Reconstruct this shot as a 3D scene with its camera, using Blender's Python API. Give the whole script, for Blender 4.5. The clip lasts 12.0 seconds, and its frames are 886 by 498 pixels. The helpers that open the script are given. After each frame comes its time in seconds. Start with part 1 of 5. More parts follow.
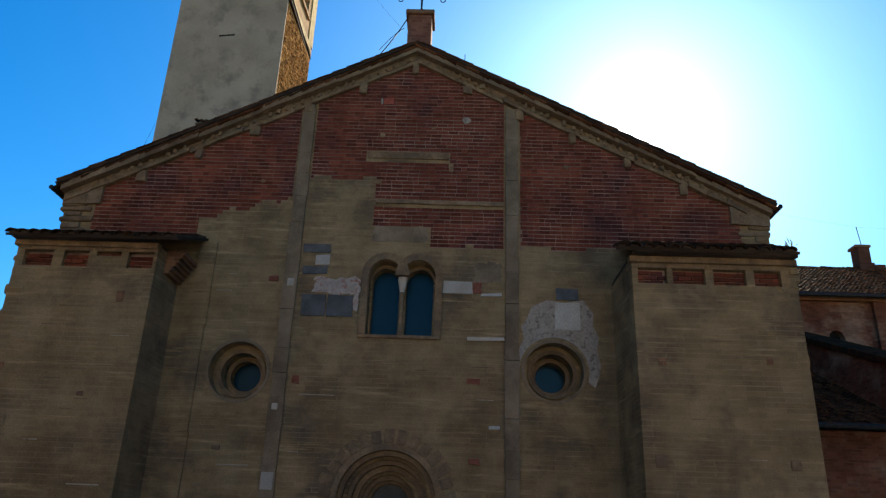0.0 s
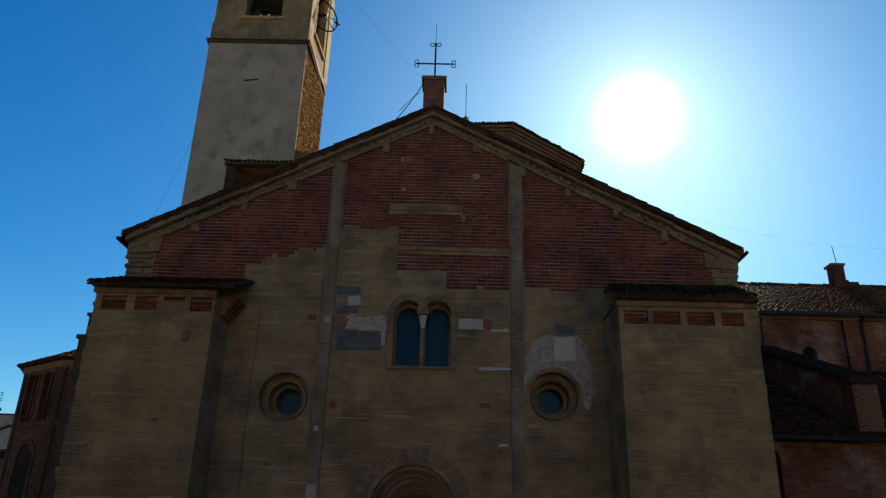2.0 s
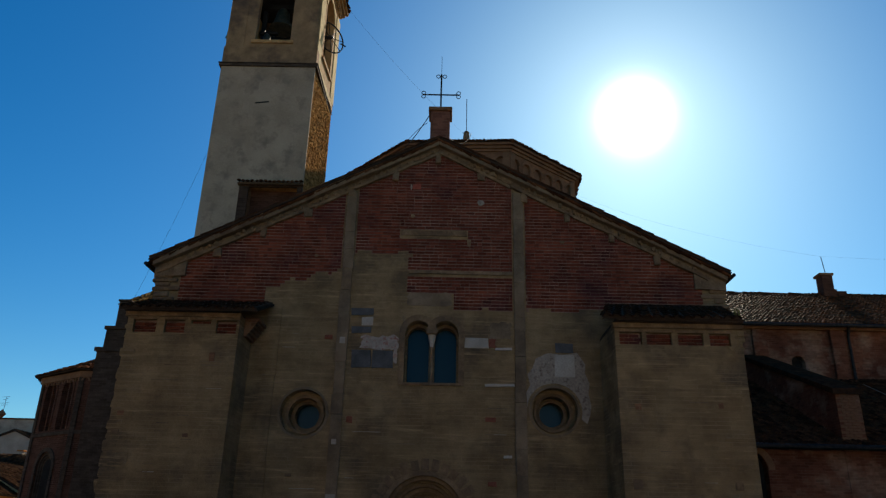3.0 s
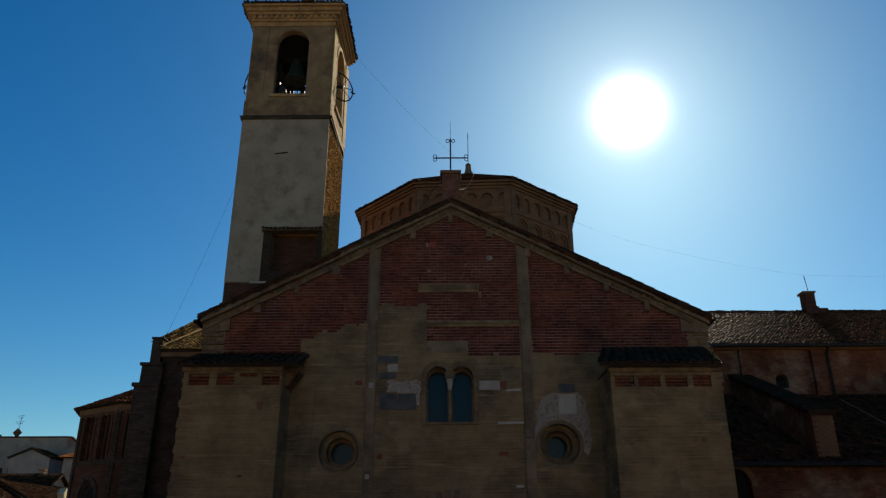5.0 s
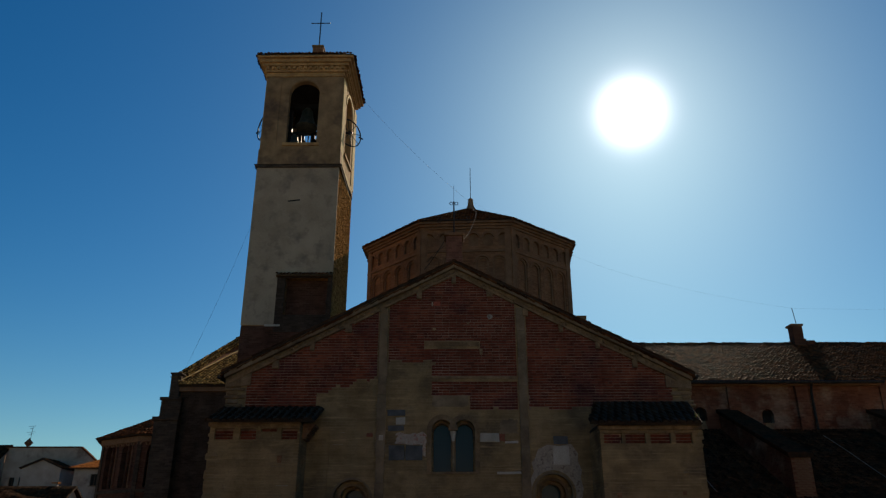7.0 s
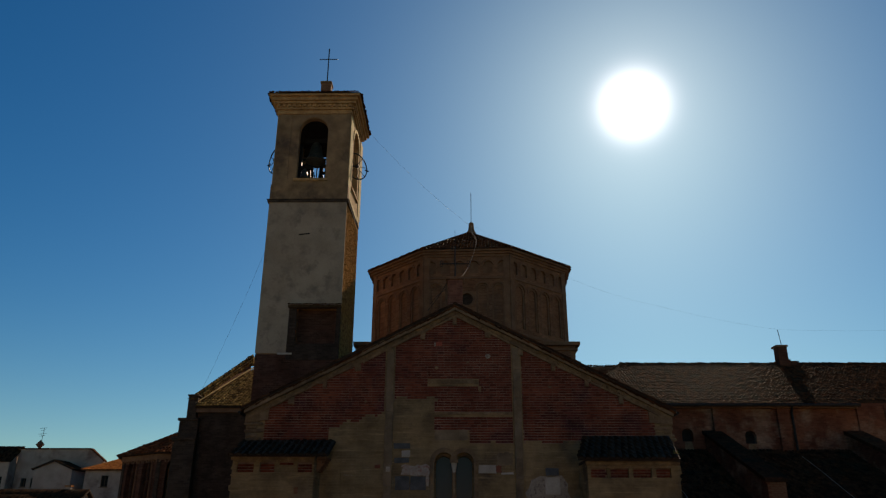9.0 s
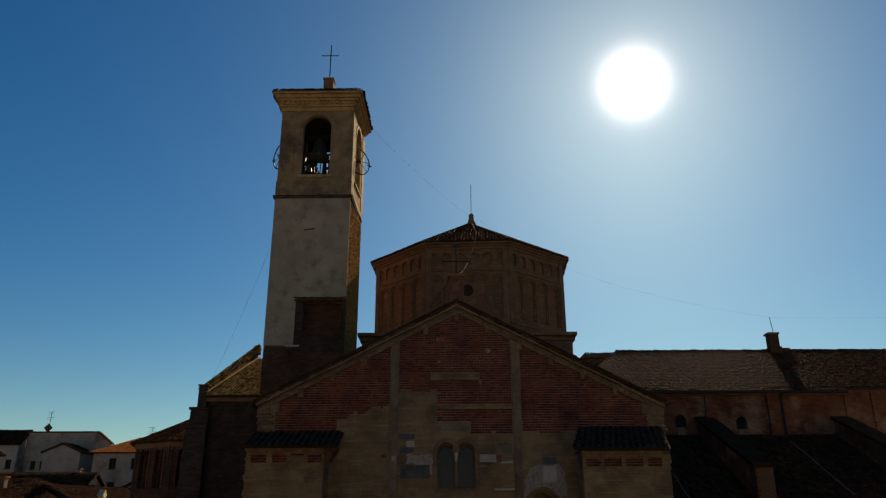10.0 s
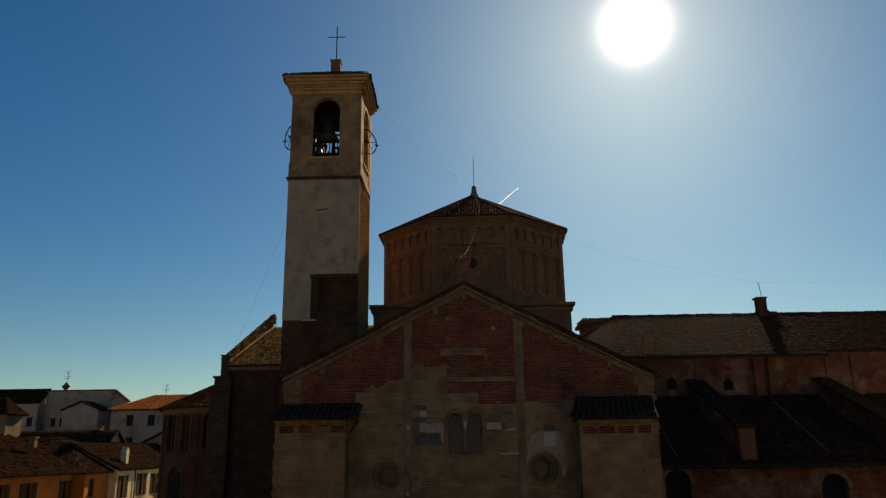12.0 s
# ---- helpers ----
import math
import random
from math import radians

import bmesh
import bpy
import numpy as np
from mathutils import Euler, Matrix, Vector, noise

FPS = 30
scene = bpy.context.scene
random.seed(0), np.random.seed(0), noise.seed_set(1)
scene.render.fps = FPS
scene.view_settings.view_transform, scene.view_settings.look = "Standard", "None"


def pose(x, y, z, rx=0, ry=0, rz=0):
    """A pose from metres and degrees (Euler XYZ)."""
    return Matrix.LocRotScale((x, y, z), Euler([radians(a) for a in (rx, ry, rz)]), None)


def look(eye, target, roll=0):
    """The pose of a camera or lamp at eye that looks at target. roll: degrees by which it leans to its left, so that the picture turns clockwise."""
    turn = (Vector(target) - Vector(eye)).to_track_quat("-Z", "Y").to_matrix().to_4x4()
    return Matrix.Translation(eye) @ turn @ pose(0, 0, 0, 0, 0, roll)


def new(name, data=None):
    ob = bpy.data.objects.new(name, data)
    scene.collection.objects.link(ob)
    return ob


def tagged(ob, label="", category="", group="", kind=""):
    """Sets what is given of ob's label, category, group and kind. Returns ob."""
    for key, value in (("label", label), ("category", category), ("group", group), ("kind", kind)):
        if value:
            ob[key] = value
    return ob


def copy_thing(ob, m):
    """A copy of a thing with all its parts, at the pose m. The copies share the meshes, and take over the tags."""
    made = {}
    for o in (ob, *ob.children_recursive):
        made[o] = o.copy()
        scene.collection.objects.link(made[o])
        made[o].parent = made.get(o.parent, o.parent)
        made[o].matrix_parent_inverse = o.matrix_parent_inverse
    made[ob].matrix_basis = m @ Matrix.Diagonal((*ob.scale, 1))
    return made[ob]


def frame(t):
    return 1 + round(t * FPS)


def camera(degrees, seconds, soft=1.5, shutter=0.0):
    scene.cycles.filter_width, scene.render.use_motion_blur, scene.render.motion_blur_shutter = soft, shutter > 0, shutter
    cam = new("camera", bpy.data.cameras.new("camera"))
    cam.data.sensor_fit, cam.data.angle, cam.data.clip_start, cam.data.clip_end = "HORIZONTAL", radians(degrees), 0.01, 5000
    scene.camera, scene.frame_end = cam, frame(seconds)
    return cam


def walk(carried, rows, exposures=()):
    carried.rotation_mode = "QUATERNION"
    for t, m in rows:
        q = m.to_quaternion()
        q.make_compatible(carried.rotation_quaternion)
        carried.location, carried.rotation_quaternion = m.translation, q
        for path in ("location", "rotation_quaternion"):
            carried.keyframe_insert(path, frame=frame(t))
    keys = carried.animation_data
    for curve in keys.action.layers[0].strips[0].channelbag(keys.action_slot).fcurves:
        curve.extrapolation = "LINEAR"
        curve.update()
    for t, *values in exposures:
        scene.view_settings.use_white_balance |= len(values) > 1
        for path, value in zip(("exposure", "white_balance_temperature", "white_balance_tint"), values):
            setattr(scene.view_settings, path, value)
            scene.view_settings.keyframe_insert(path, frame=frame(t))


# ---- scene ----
cam = camera(62.3, 12.0, soft=1.3)
METRES, EYE, TILT, LEAN, TURN = 16.0, 2.5, 0.0, 0.0, 1.3
ROWS = [
    (0.0, 0.0, 0.0, 0.0, -0.77, 21.57, -1.94),
    (0.5, -0.0058, -0.0399, -0.0003, -0.83, 21.55, -1.97),
    (1.0, -0.0139, -0.0748, -0.0009, -0.94, 21.58, -1.95),
    (1.5, -0.0211, -0.1146, -0.001, -1.06, 21.58, -1.9),
    (2.0, -0.0295, -0.1596, 0.0009, -1.0, 21.57, -1.54),
    (2.5, -0.0389, -0.1996, 0.0039, -1.1, 21.57, -1.41),
    (3.0, -0.0471, -0.2419, 0.0077, -1.14, 21.56, -1.27),
    (5.0, -0.079, -0.4161, 0.0391, -0.8, 21.58, 0.12),
    (5.5, -0.0819, -0.4549, 0.0552, -0.77, 21.6, 0.11),
    (6.0, -0.0829, -0.4928, 0.0745, -0.71, 21.59, 0.06),
    (6.5, -0.0841, -0.5275, 0.0908, -0.67, 21.59, 0.04),
    (7.0, -0.0842, -0.5637, 0.1093, -0.65, 21.56, -0.01),
    (7.5, -0.0846, -0.6018, 0.125, -0.63, 21.52, -0.06),
    (9.5, -0.0877, -0.7611, 0.1777, -0.55, 20.4, -0.13),
    (10.0, -0.0922, -0.7997, 0.1854, -0.5, 19.45, 0.13),
    (10.5, -0.0958, -0.8361, 0.1964, -0.42, 18.49, 0.32),
    (11.0, -0.1003, -0.8748, 0.209, -0.4, 17.47, 0.43),
    (11.5, -0.1072, -0.9136, 0.2191, -0.34, 16.53, 0.72),
    (12.0, -0.1124, -0.953, 0.2273, -0.31, 15.52, 0.81),
]
EXPOSURES = [(0.0, 1.57, 5950, 14), (0.5, 1.37, 5970, 14), (1.0, 1.12, 5990, 14), (3.0, 0.67, 6050, 15), (5.5, 0.32, 6320, 15), (7.0, 0.18, 6520, 17), (10.5, 0.08, 7250, 24), (12.0, 0.06, 7600, 26)]
walk(cam, [(t, pose(0, 0, EYE, TILT, LEAN, TURN) @ pose(METRES * x, METRES * y, METRES * z, 90 + pitch, roll, yaw)) for t, x, y, z, yaw, pitch, roll in ROWS],
     EXPOSURES)

# ---- daylight: a low sun behind the church, clear sky ----
SUN = Vector((0.2355, 0.8235, 0.5160)).normalized()
world = bpy.data.worlds.new("sky")
scene.world = world
world.use_nodes = True
wn, wl = world.node_tree.nodes, world.node_tree.links
wn.clear()
sky = wn.new("ShaderNodeTexSky")
sky.sky_type, sky.sun_disc = "NISHITA", False
sky.sun_elevation, sky.sun_rotation = math.asin(SUN.z), math.atan2(SUN.x, SUN.y)
sky.altitude, sky.air_density, sky.dust_density, sky.ozone_density = 100, 1.0, 0.5, 2.5
def world_node(kind, **values):
    node = wn.new(kind)
    for key, value in values.items():
        node.inputs[key].default_value = value
    return node


# the clear sky is a deep blue; round the sun it brightens to a small white aureole
rich = world_node("ShaderNodeHueSaturation", Saturation=1.45)
wl.new(sky.outputs["Color"], rich.inputs["Color"])
deep = wn.new("ShaderNodeMix")
deep.data_type, deep.blend_type = "RGBA", "MULTIPLY"
deep.inputs["Factor"].default_value, deep.inputs["B"].default_value = 1.0, (0.61, 0.99, 0.97, 1)
wl.new(rich.outputs["Color"], deep.inputs["A"])
way = wn.new("ShaderNodeTexCoord").outputs["Generated"]
near = wn.new("ShaderNodeVectorMath")
near.operation, near.inputs[1].default_value = "DOT_PRODUCT", SUN
wl.new(way, near.inputs[0])
glow = None
for power, amount, tint in ((1900.0, 40.0, (1, 0.98, 0.93, 1)), (300.0, 2.0, (1, 0.97, 0.92, 1)), (60.0, 0.8, (1.0, 0.85, 0.95, 1))):
    clampd = wn.new("ShaderNodeMath")
    clampd.operation, clampd.inputs[1].default_value = "MAXIMUM", 0.0
    wl.new(near.outputs["Value"], clampd.inputs[0])
    pw = wn.new("ShaderNodeMath")
    pw.operation, pw.inputs[1].default_value = "POWER", power
    wl.new(clampd.outputs[0], pw.inputs[0])
    scl = wn.new("ShaderNodeMath")
    scl.operation, scl.inputs[1].default_value = "MULTIPLY", amount
    wl.new(pw.outputs[0], scl.inputs[0])
    add = wn.new("ShaderNodeMix")
    add.data_type, add.blend_type = "RGBA", "ADD"
    add.inputs["B"].default_value = tint
    wl.new(scl.outputs[0], add.inputs["Factor"])
    add.clamp_factor = False
    wl.new(glow or deep.outputs["Result"], add.inputs["A"])
    glow = add.outputs["Result"]
# dusty warm haze low over the horizon, all round
parts = wn.new("ShaderNodeSeparateXYZ")
wl.new(way, parts.inputs[0])
value = parts.outputs["Z"]
for operation, number, flip in (("ABSOLUTE", 0.0, False), ("SUBTRACT", 1.0, True), ("POWER", 13.0, False), ("MULTIPLY", 2.0, False)):
    step = wn.new("ShaderNodeMath")
    step.operation = operation
    step.inputs[0 if flip else 1].default_value = number
    wl.new(value, step.inputs[1 if flip else 0])
    value = step.outputs[0]
haze = wn.new("ShaderNodeMix")
haze.data_type, haze.blend_type, haze.clamp_factor = "RGBA", "ADD", False
haze.inputs["B"].default_value = (1.05, 0.74, 0.05, 1)
wl.new(value, haze.inputs["Factor"])
wl.new(glow, haze.inputs["A"])
glow = haze.outputs["Result"]
sky_bg = world_node("ShaderNodeBackground", Strength=0.06)
sky_out = wn.new("ShaderNodeOutputWorld")
wl.new(glow, sky_bg.inputs["Color"])
wl.new(sky_bg.outputs["Background"], sky_out.inputs["Surface"])
sun_data = bpy.data.lights.new("sun", "SUN")
sun_data.energy, sun_data.angle, sun_data.color = 5.0, radians(0.53), (1.0, 0.85, 0.60)
sun = new("sun", sun_data)
sun.matrix_world = look(SUN * 200, (0, 0, 0))

# ---- materials ----
def surface(name, dark, light, scale=2.0, rough=0.9, bump=0.25, grain=45.0, stain=None, stain_scale=0.5, courses=None, skew=1.0, vary=0.0, metal=0.0, streak=0.0, spec=0.03, mottle=0.75, relief=0.02):
    """A weathered surface: two tones, fine grain, optional stains, brick courses and piece-to-piece variation."""
    m = bpy.data.materials.new(name)
    m.use_nodes = True
    n, l = m.node_tree.nodes, m.node_tree.links
    bsdf = n["Principled BSDF"]
    bsdf.inputs["Roughness"].default_value, bsdf.inputs["Metallic"].default_value = rough, metal
    bsdf.inputs["Specular IOR Level"].default_value = spec
    co = n.new("ShaderNodeTexCoord").outputs["Object"]

    def noise_node(sc, detail, rough_n=0.6, vec=co):
        t = n.new("ShaderNodeTexNoise")
        t.inputs["Scale"].default_value, t.inputs["Detail"].default_value, t.inputs["Roughness"].default_value = sc, detail, rough_n
        l.new(vec, t.inputs["Vector"])
        return t.outputs["Fac"]

    def ramp(fac, lo, hi):
        r = n.new("ShaderNodeMapRange")
        r.inputs["From Min"].default_value, r.inputs["From Max"].default_value = lo, hi
        l.new(fac, r.inputs["Value"])
        return r.outputs["Result"]

    def blend(fac, a, b, mode="MIX"):
        x = n.new("ShaderNodeMix")
        x.data_type, x.blend_type = "RGBA", mode
        for sock, v in ((x.inputs["Factor"], fac), (x.inputs["A"], a), (x.inputs["B"], b)):
            if isinstance(v, bpy.types.NodeSocket):
                l.new(v, sock)
            elif isinstance(v, tuple):
                sock.default_value = (*v, 1)
            else:
                sock.default_value = v
        return x.outputs["Result"]

    colour = blend(ramp(noise_node(scale, 5), 0.3, 0.7), dark, light)
    fine = noise_node(grain, 4)
    colour = blend(0.55, colour, blend(ramp(fine, 0.25, 0.75), (0.55, 0.55, 0.55), (1.35, 1.35, 1.35)), "MULTIPLY")
    height = fine
    if stain:
        colour = blend(ramp(noise_node(stain_scale, 6, 0.65), 0.5, 0.68), colour, stain)
    if streak:
        stretch = n.new("ShaderNodeMapping")
        stretch.inputs["Scale"].default_value = (0.7, 0.7, 9.0)
        l.new(co, stretch.inputs["Vector"])
        colour = blend(ramp(noise_node(1.3, 5, 0.7, stretch.outputs["Vector"]), 0.56, 0.74), colour, tuple(min(1.0, c * (1 + streak)) for c in light))
    if courses:
        width, rowh, joint, joint_fac = courses
        sep, comb, add = n.new("ShaderNodeSeparateXYZ"), n.new("ShaderNodeCombineXYZ"), n.new("ShaderNodeMath")
        l.new(co, sep.inputs[0])
        mul = n.new("ShaderNodeMath")
        mul.operation, mul.inputs[1].default_value = "MULTIPLY", skew
        l.new(sep.outputs["Y"], mul.inputs[0])
        l.new(sep.outputs["X"], add.inputs[0])
        l.new(mul.outputs[0], add.inputs[1])
        l.new(add.outputs[0], comb.inputs["X"])
        l.new(sep.outputs["Z"], comb.inputs["Y"])
        br = n.new("ShaderNodeTexBrick")
        br.inputs["Scale"].default_value, br.inputs["Mortar Size"].default_value = 1.0, 0.006
        br.inputs["Brick Width"].default_value, br.inputs["Row Height"].default_value = width, rowh
        br.inputs["Color1"].default_value, br.inputs["Color2"].default_value = (0.7, 0.7, 0.7, 1), (1.25, 1.25, 1.25, 1)
        br.inputs["Mortar"].default_value = (1, 1, 1, 1)
        l.new(comb.outputs[0], br.inputs["Vector"])
        colour = blend(mottle, colour, br.outputs["Color"], "MULTIPLY")
        fade = n.new("ShaderNodeMath")
        fade.operation, fade.inputs[1].default_value = "MULTIPLY", joint_fac
        broken = n.new("ShaderNodeMath")
        broken.operation = "MULTIPLY"
        l.new(br.outputs["Fac"], broken.inputs[0])
        l.new(ramp(noise_node(1.7, 4), 0.42, 0.62), broken.inputs[1])
        l.new(broken.outputs[0], fade.inputs[0])
        colour = blend(fade.outputs[0], colour, joint)
        drop = n.new("ShaderNodeMath")
        drop.operation, drop.inputs[1].default_value = "MULTIPLY_ADD", -0.8
        l.new(br.outputs["Fac"], drop.inputs[0])
        l.new(fine, drop.inputs[2])
        height = drop.outputs[0]
    if vary:
        pick = n.new("ShaderNodeObjectInfo").outputs["Random"]
        isl = n.new("ShaderNodeNewGeometry").outputs["Random Per Island"]
        both = n.new("ShaderNodeMath")
        l.new(pick, both.inputs[0])
        l.new(isl, both.inputs[1])
        frac = n.new("ShaderNodeMath")
        frac.operation = "FRACT"
        l.new(both.outputs[0], frac.inputs[0])
        tone = blend(frac.outputs[0], (1 - vary, 1 - vary * 1.05, 1 - vary), (1 + vary, 1 + vary * 0.9, 1 + vary * 0.8))
        colour = blend(1.0, colour, tone, "MULTIPLY")
    bp = n.new("ShaderNodeBump")
    bp.inputs["Strength"].default_value, bp.inputs["Distance"].default_value = bump, relief
    l.new(height, bp.inputs["Height"])
    l.new(bp.outputs["Normal"], bsdf.inputs["Normal"])
    l.new(colour, bsdf.inputs["Base Color"])
    return m


M_BRICK = surface("red_brick", (0.085, 0.024, 0.016), (0.21, 0.057, 0.029), 1.4, vary=0.3, bump=0.5, stain=(0.075, 0.026, 0.025), stain_scale=0.75)
M_MORTAR = surface("lime_mortar", (0.09, 0.045, 0.03), (0.37, 0.235, 0.16), 1.3, bump=0.5)
M_STONE_WALL = surface("weathered_course_wall", (0.165, 0.106, 0.051), (0.315, 0.21, 0.105), 1.1, bump=0.5, stain=(0.098, 0.069, 0.043), stain_scale=0.6, courses=(0.62, 0.086, (0.36, 0.25, 0.145), 0.42), streak=0.2, mottle=0.34, relief=0.03)
M_SAND = surface("sandstone", (0.14, 0.09, 0.05), (0.27, 0.175, 0.095), 4.0, bump=0.8, grain=25, vary=0.12, stain=(0.12, 0.08, 0.05), stain_scale=1.4)
M_FASCIA = surface("worn_fascia_stone", (0.13, 0.085, 0.048), (0.25, 0.168, 0.098), 1.6, bump=0.7, grain=20, vary=0.1, stain=(0.10, 0.062, 0.036), stain_scale=1.1, relief=0.03)
M_TOWER_PLASTER = surface("grey_tower_plaster", (0.282, 0.212, 0.146), (0.385, 0.294, 0.207), 0.9, bump=0.45, stain=(0.205, 0.155, 0.113), stain_scale=1.7, relief=0.03)
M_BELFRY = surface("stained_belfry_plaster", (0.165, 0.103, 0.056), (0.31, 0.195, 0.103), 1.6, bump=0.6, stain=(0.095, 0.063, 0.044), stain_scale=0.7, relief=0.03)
# cream tone with sunlight in it, for belfry side trim and fillet
M_SUNLIT_CREAM = surface("sunlit_cream_plaster", (0.46, 0.335, 0.15), (0.62, 0.465, 0.225), 2.0, bump=0.4, stain=(0.33, 0.235, 0.11), stain_scale=1.1)
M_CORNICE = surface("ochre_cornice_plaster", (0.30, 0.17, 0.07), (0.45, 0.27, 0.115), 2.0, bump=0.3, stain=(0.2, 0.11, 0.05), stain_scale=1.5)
M_RUBBLE = surface("tower_side_brick", (0.18, 0.093, 0.032), (0.45, 0.25, 0.09), 6.0, spec=0.0, bump=0.8, relief=0.04, grain=14, vary=0.3)
M_BRICK_FAR = surface("drum_brick", (0.142, 0.068, 0.036), (0.255, 0.128, 0.066), 0.9, bump=0.5, courses=(0.25, 0.08, (0.30, 0.21, 0.14), 0.4), skew=0.6, stain=(0.13, 0.075, 0.05))
M_BRICK_TRIM = surface("drum_trim_brick", (0.13, 0.07, 0.04), (0.22, 0.125, 0.072), 2.0, bump=0.4)
M_WING = surface("patched_wing_wall", (0.088, 0.032, 0.019), (0.165, 0.068, 0.038), 0.9, bump=0.5, courses=(0.25, 0.08, (0.19, 0.12, 0.08), 0.4), stain=(0.25, 0.165, 0.11), stain_scale=0.6)
M_APSE = surface("dark_red_brick", (0.052, 0.024, 0.016), (0.098, 0.044, 0.028), 0.9, bump=0.5, courses=(0.25, 0.08, (0.22, 0.13, 0.09), 0.4), skew=0.6, stain=(0.10, 0.05, 0.033))
M_TILE = surface("clay_roof_tile", (0.042, 0.0165, 0.0075), (0.125, 0.052, 0.023), 5.0, rough=0.52, vary=0.5, bump=0.3, stain=(0.05, 0.034, 0.02), stain_scale=1.2, spec=0.0008)
# pale yellow speckles in the colour stand for sun glints on tiles
M_TILE_SPECKLED = surface("glint_speckled_tile", (0.06, 0.034, 0.014), (0.33, 0.235, 0.085), 7.0, rough=0.6, vary=0.5, bump=0.4, stain=(0.05, 0.034, 0.018), stain_scale=1.6, spec=0.0005)
M_TILE_NEW = surface("bright_roof_tile", (0.27, 0.095, 0.028), (0.42, 0.165, 0.048), 3.0, rough=0.95, vary=0.3, bump=0.3, spec=0.0)
M_TILE_DARK = surface("dark_roof_tile", (0.030, 0.015, 0.009), (0.085, 0.040, 0.020), 5.0, rough=0.9, vary=0.45, bump=0.4, stain=(0.03, 0.024, 0.016), stain_scale=1.2, spec=0.0)
# dark masonry with the shade of its places put into the colour
M_SHADE_STONE = surface("shade_dark_masonry", (0.042, 0.03, 0.022), (0.082, 0.058, 0.042), 2.0, bump=0.6, courses=(0.3, 0.09, (0.10, 0.075, 0.055), 0.4))
M_TILE_HOUSE = surface("old_house_tile", (0.022, 0.012, 0.006), (0.075, 0.038, 0.017), 5.0, rough=0.45, vary=0.65, bump=0.3, stain=(0.04, 0.03, 0.018), stain_scale=1.0, spec=0.002)
M_ROOF = surface("roof_boarding", (0.03, 0.02, 0.014), (0.06, 0.04, 0.028), 3.0)
M_IRON = surface("dark_iron", (0.02, 0.02, 0.022), (0.05, 0.045, 0.04), 8.0, rough=0.6, metal=0.7)
M_BRONZE = surface("bell_bronze", (0.07, 0.08, 0.065), (0.15, 0.14, 0.10), 5.0, rough=0.5, metal=0.8)
M_LEAD = surface("lead_flashing", (0.22, 0.20, 0.17), (0.36, 0.33, 0.28), 3.0, rough=0.6, metal=0.2, spec=0.3)
M_WHITE = surface("white_plaster", (0.36, 0.31, 0.25), (0.48, 0.42, 0.35), 2.0, bump=0.2)
M_PALE = surface("pale_stone", (0.30, 0.25, 0.19), (0.40, 0.34, 0.27), 3.0)
M_SPOT = surface("chipped_white_plaster", (0.30, 0.24, 0.19), (0.44, 0.37, 0.30), 6.0, bump=0.8, grain=18, stain=(0.26, 0.08, 0.05), stain_scale=12.0)
M_CHIP = surface("grey_chipped_plaster", (0.27, 0.215, 0.16), (0.40, 0.33, 0.26), 4.0, bump=0.8, grain=20, stain=(0.12, 0.082, 0.06), stain_scale=8.0)
M_SLATE = surface("blue_grey_slab", (0.065, 0.063, 0.060), (0.12, 0.117, 0.112), 3.0, bump=0.3, rough=0.7)
M_RED = surface("red_patch_brick", (0.16, 0.052, 0.031), (0.26, 0.092, 0.056), 9.0)
M_RED_NEW = surface("fresh_red_brick_patch", (0.25, 0.058, 0.036), (0.36, 0.095, 0.06), 7.0, bump=0.4)
M_GREY = surface("grey_plaster_patch", (0.155, 0.107, 0.062), (0.26, 0.182, 0.112), 1.6, bump=0.6, vary=0.07, stain=(0.11, 0.078, 0.05), stain_scale=1.0)
M_GRASS = surface("dry_grass", (0.12, 0.11, 0.03), (0.28, 0.25, 0.08), 20.0)
M_LEAF = surface("dark_leaf", (0.03, 0.05, 0.014), (0.075, 0.11, 0.03), 8.0, rough=0.6, vary=0.4)
M_WOOD = surface("old_timber", (0.06, 0.04, 0.025), (0.12, 0.08, 0.05), 5.0)
M_PAVE = surface("piazza_paving", (0.27, 0.25, 0.22), (0.39, 0.365, 0.32), 0.8, courses=(0.6, 0.3, (0.20, 0.185, 0.165), 0.5), stain=(0.25, 0.23, 0.20))
# near-black brick: soot round the doorway, elsewhere shade painted into the colour
M_SOOT_SHADE = surface("soot_and_shade_brick", (0.035, 0.023, 0.017), (0.068, 0.044, 0.031), 2.0, bump=0.4, courses=(0.25, 0.08, (0.09, 0.065, 0.05), 0.35))
# near-black colour that paints the shade inside openings
M_DARK = surface("painted_interior_shade", (0.015, 0.013, 0.012), (0.03, 0.027, 0.024), 2.0)


def glass(name, tint, rough, gloss=0.1):
    m = bpy.data.materials.new(name)
    m.use_nodes = True
    n, l = m.node_tree.nodes, m.node_tree.links
    b = n["Principled BSDF"]
    b.inputs["Base Color"].default_value, b.inputs["Roughness"].default_value = (*tint, 1), rough
    b.inputs["Specular IOR Level"].default_value = gloss
    t = n.new("ShaderNodeTexNoise")
    t.inputs["Scale"].default_value = 2.5
    bp = n.new("ShaderNodeBump")
    bp.inputs["Strength"].default_value, bp.inputs["Distance"].default_value = 0.15, 0.03
    l.new(t.outputs["Fac"], bp.inputs["Height"])
    l.new(bp.outputs["Normal"], b.inputs["Normal"])
    return m


# blue base colour stands for part of the reflected sky
M_GLASS = glass("old_window_glass", (0.009, 0.027, 0.040), 0.2, 0.16)
M_PANE = glass("dark_house_window_glass", (0.012, 0.010, 0.008), 0.45)

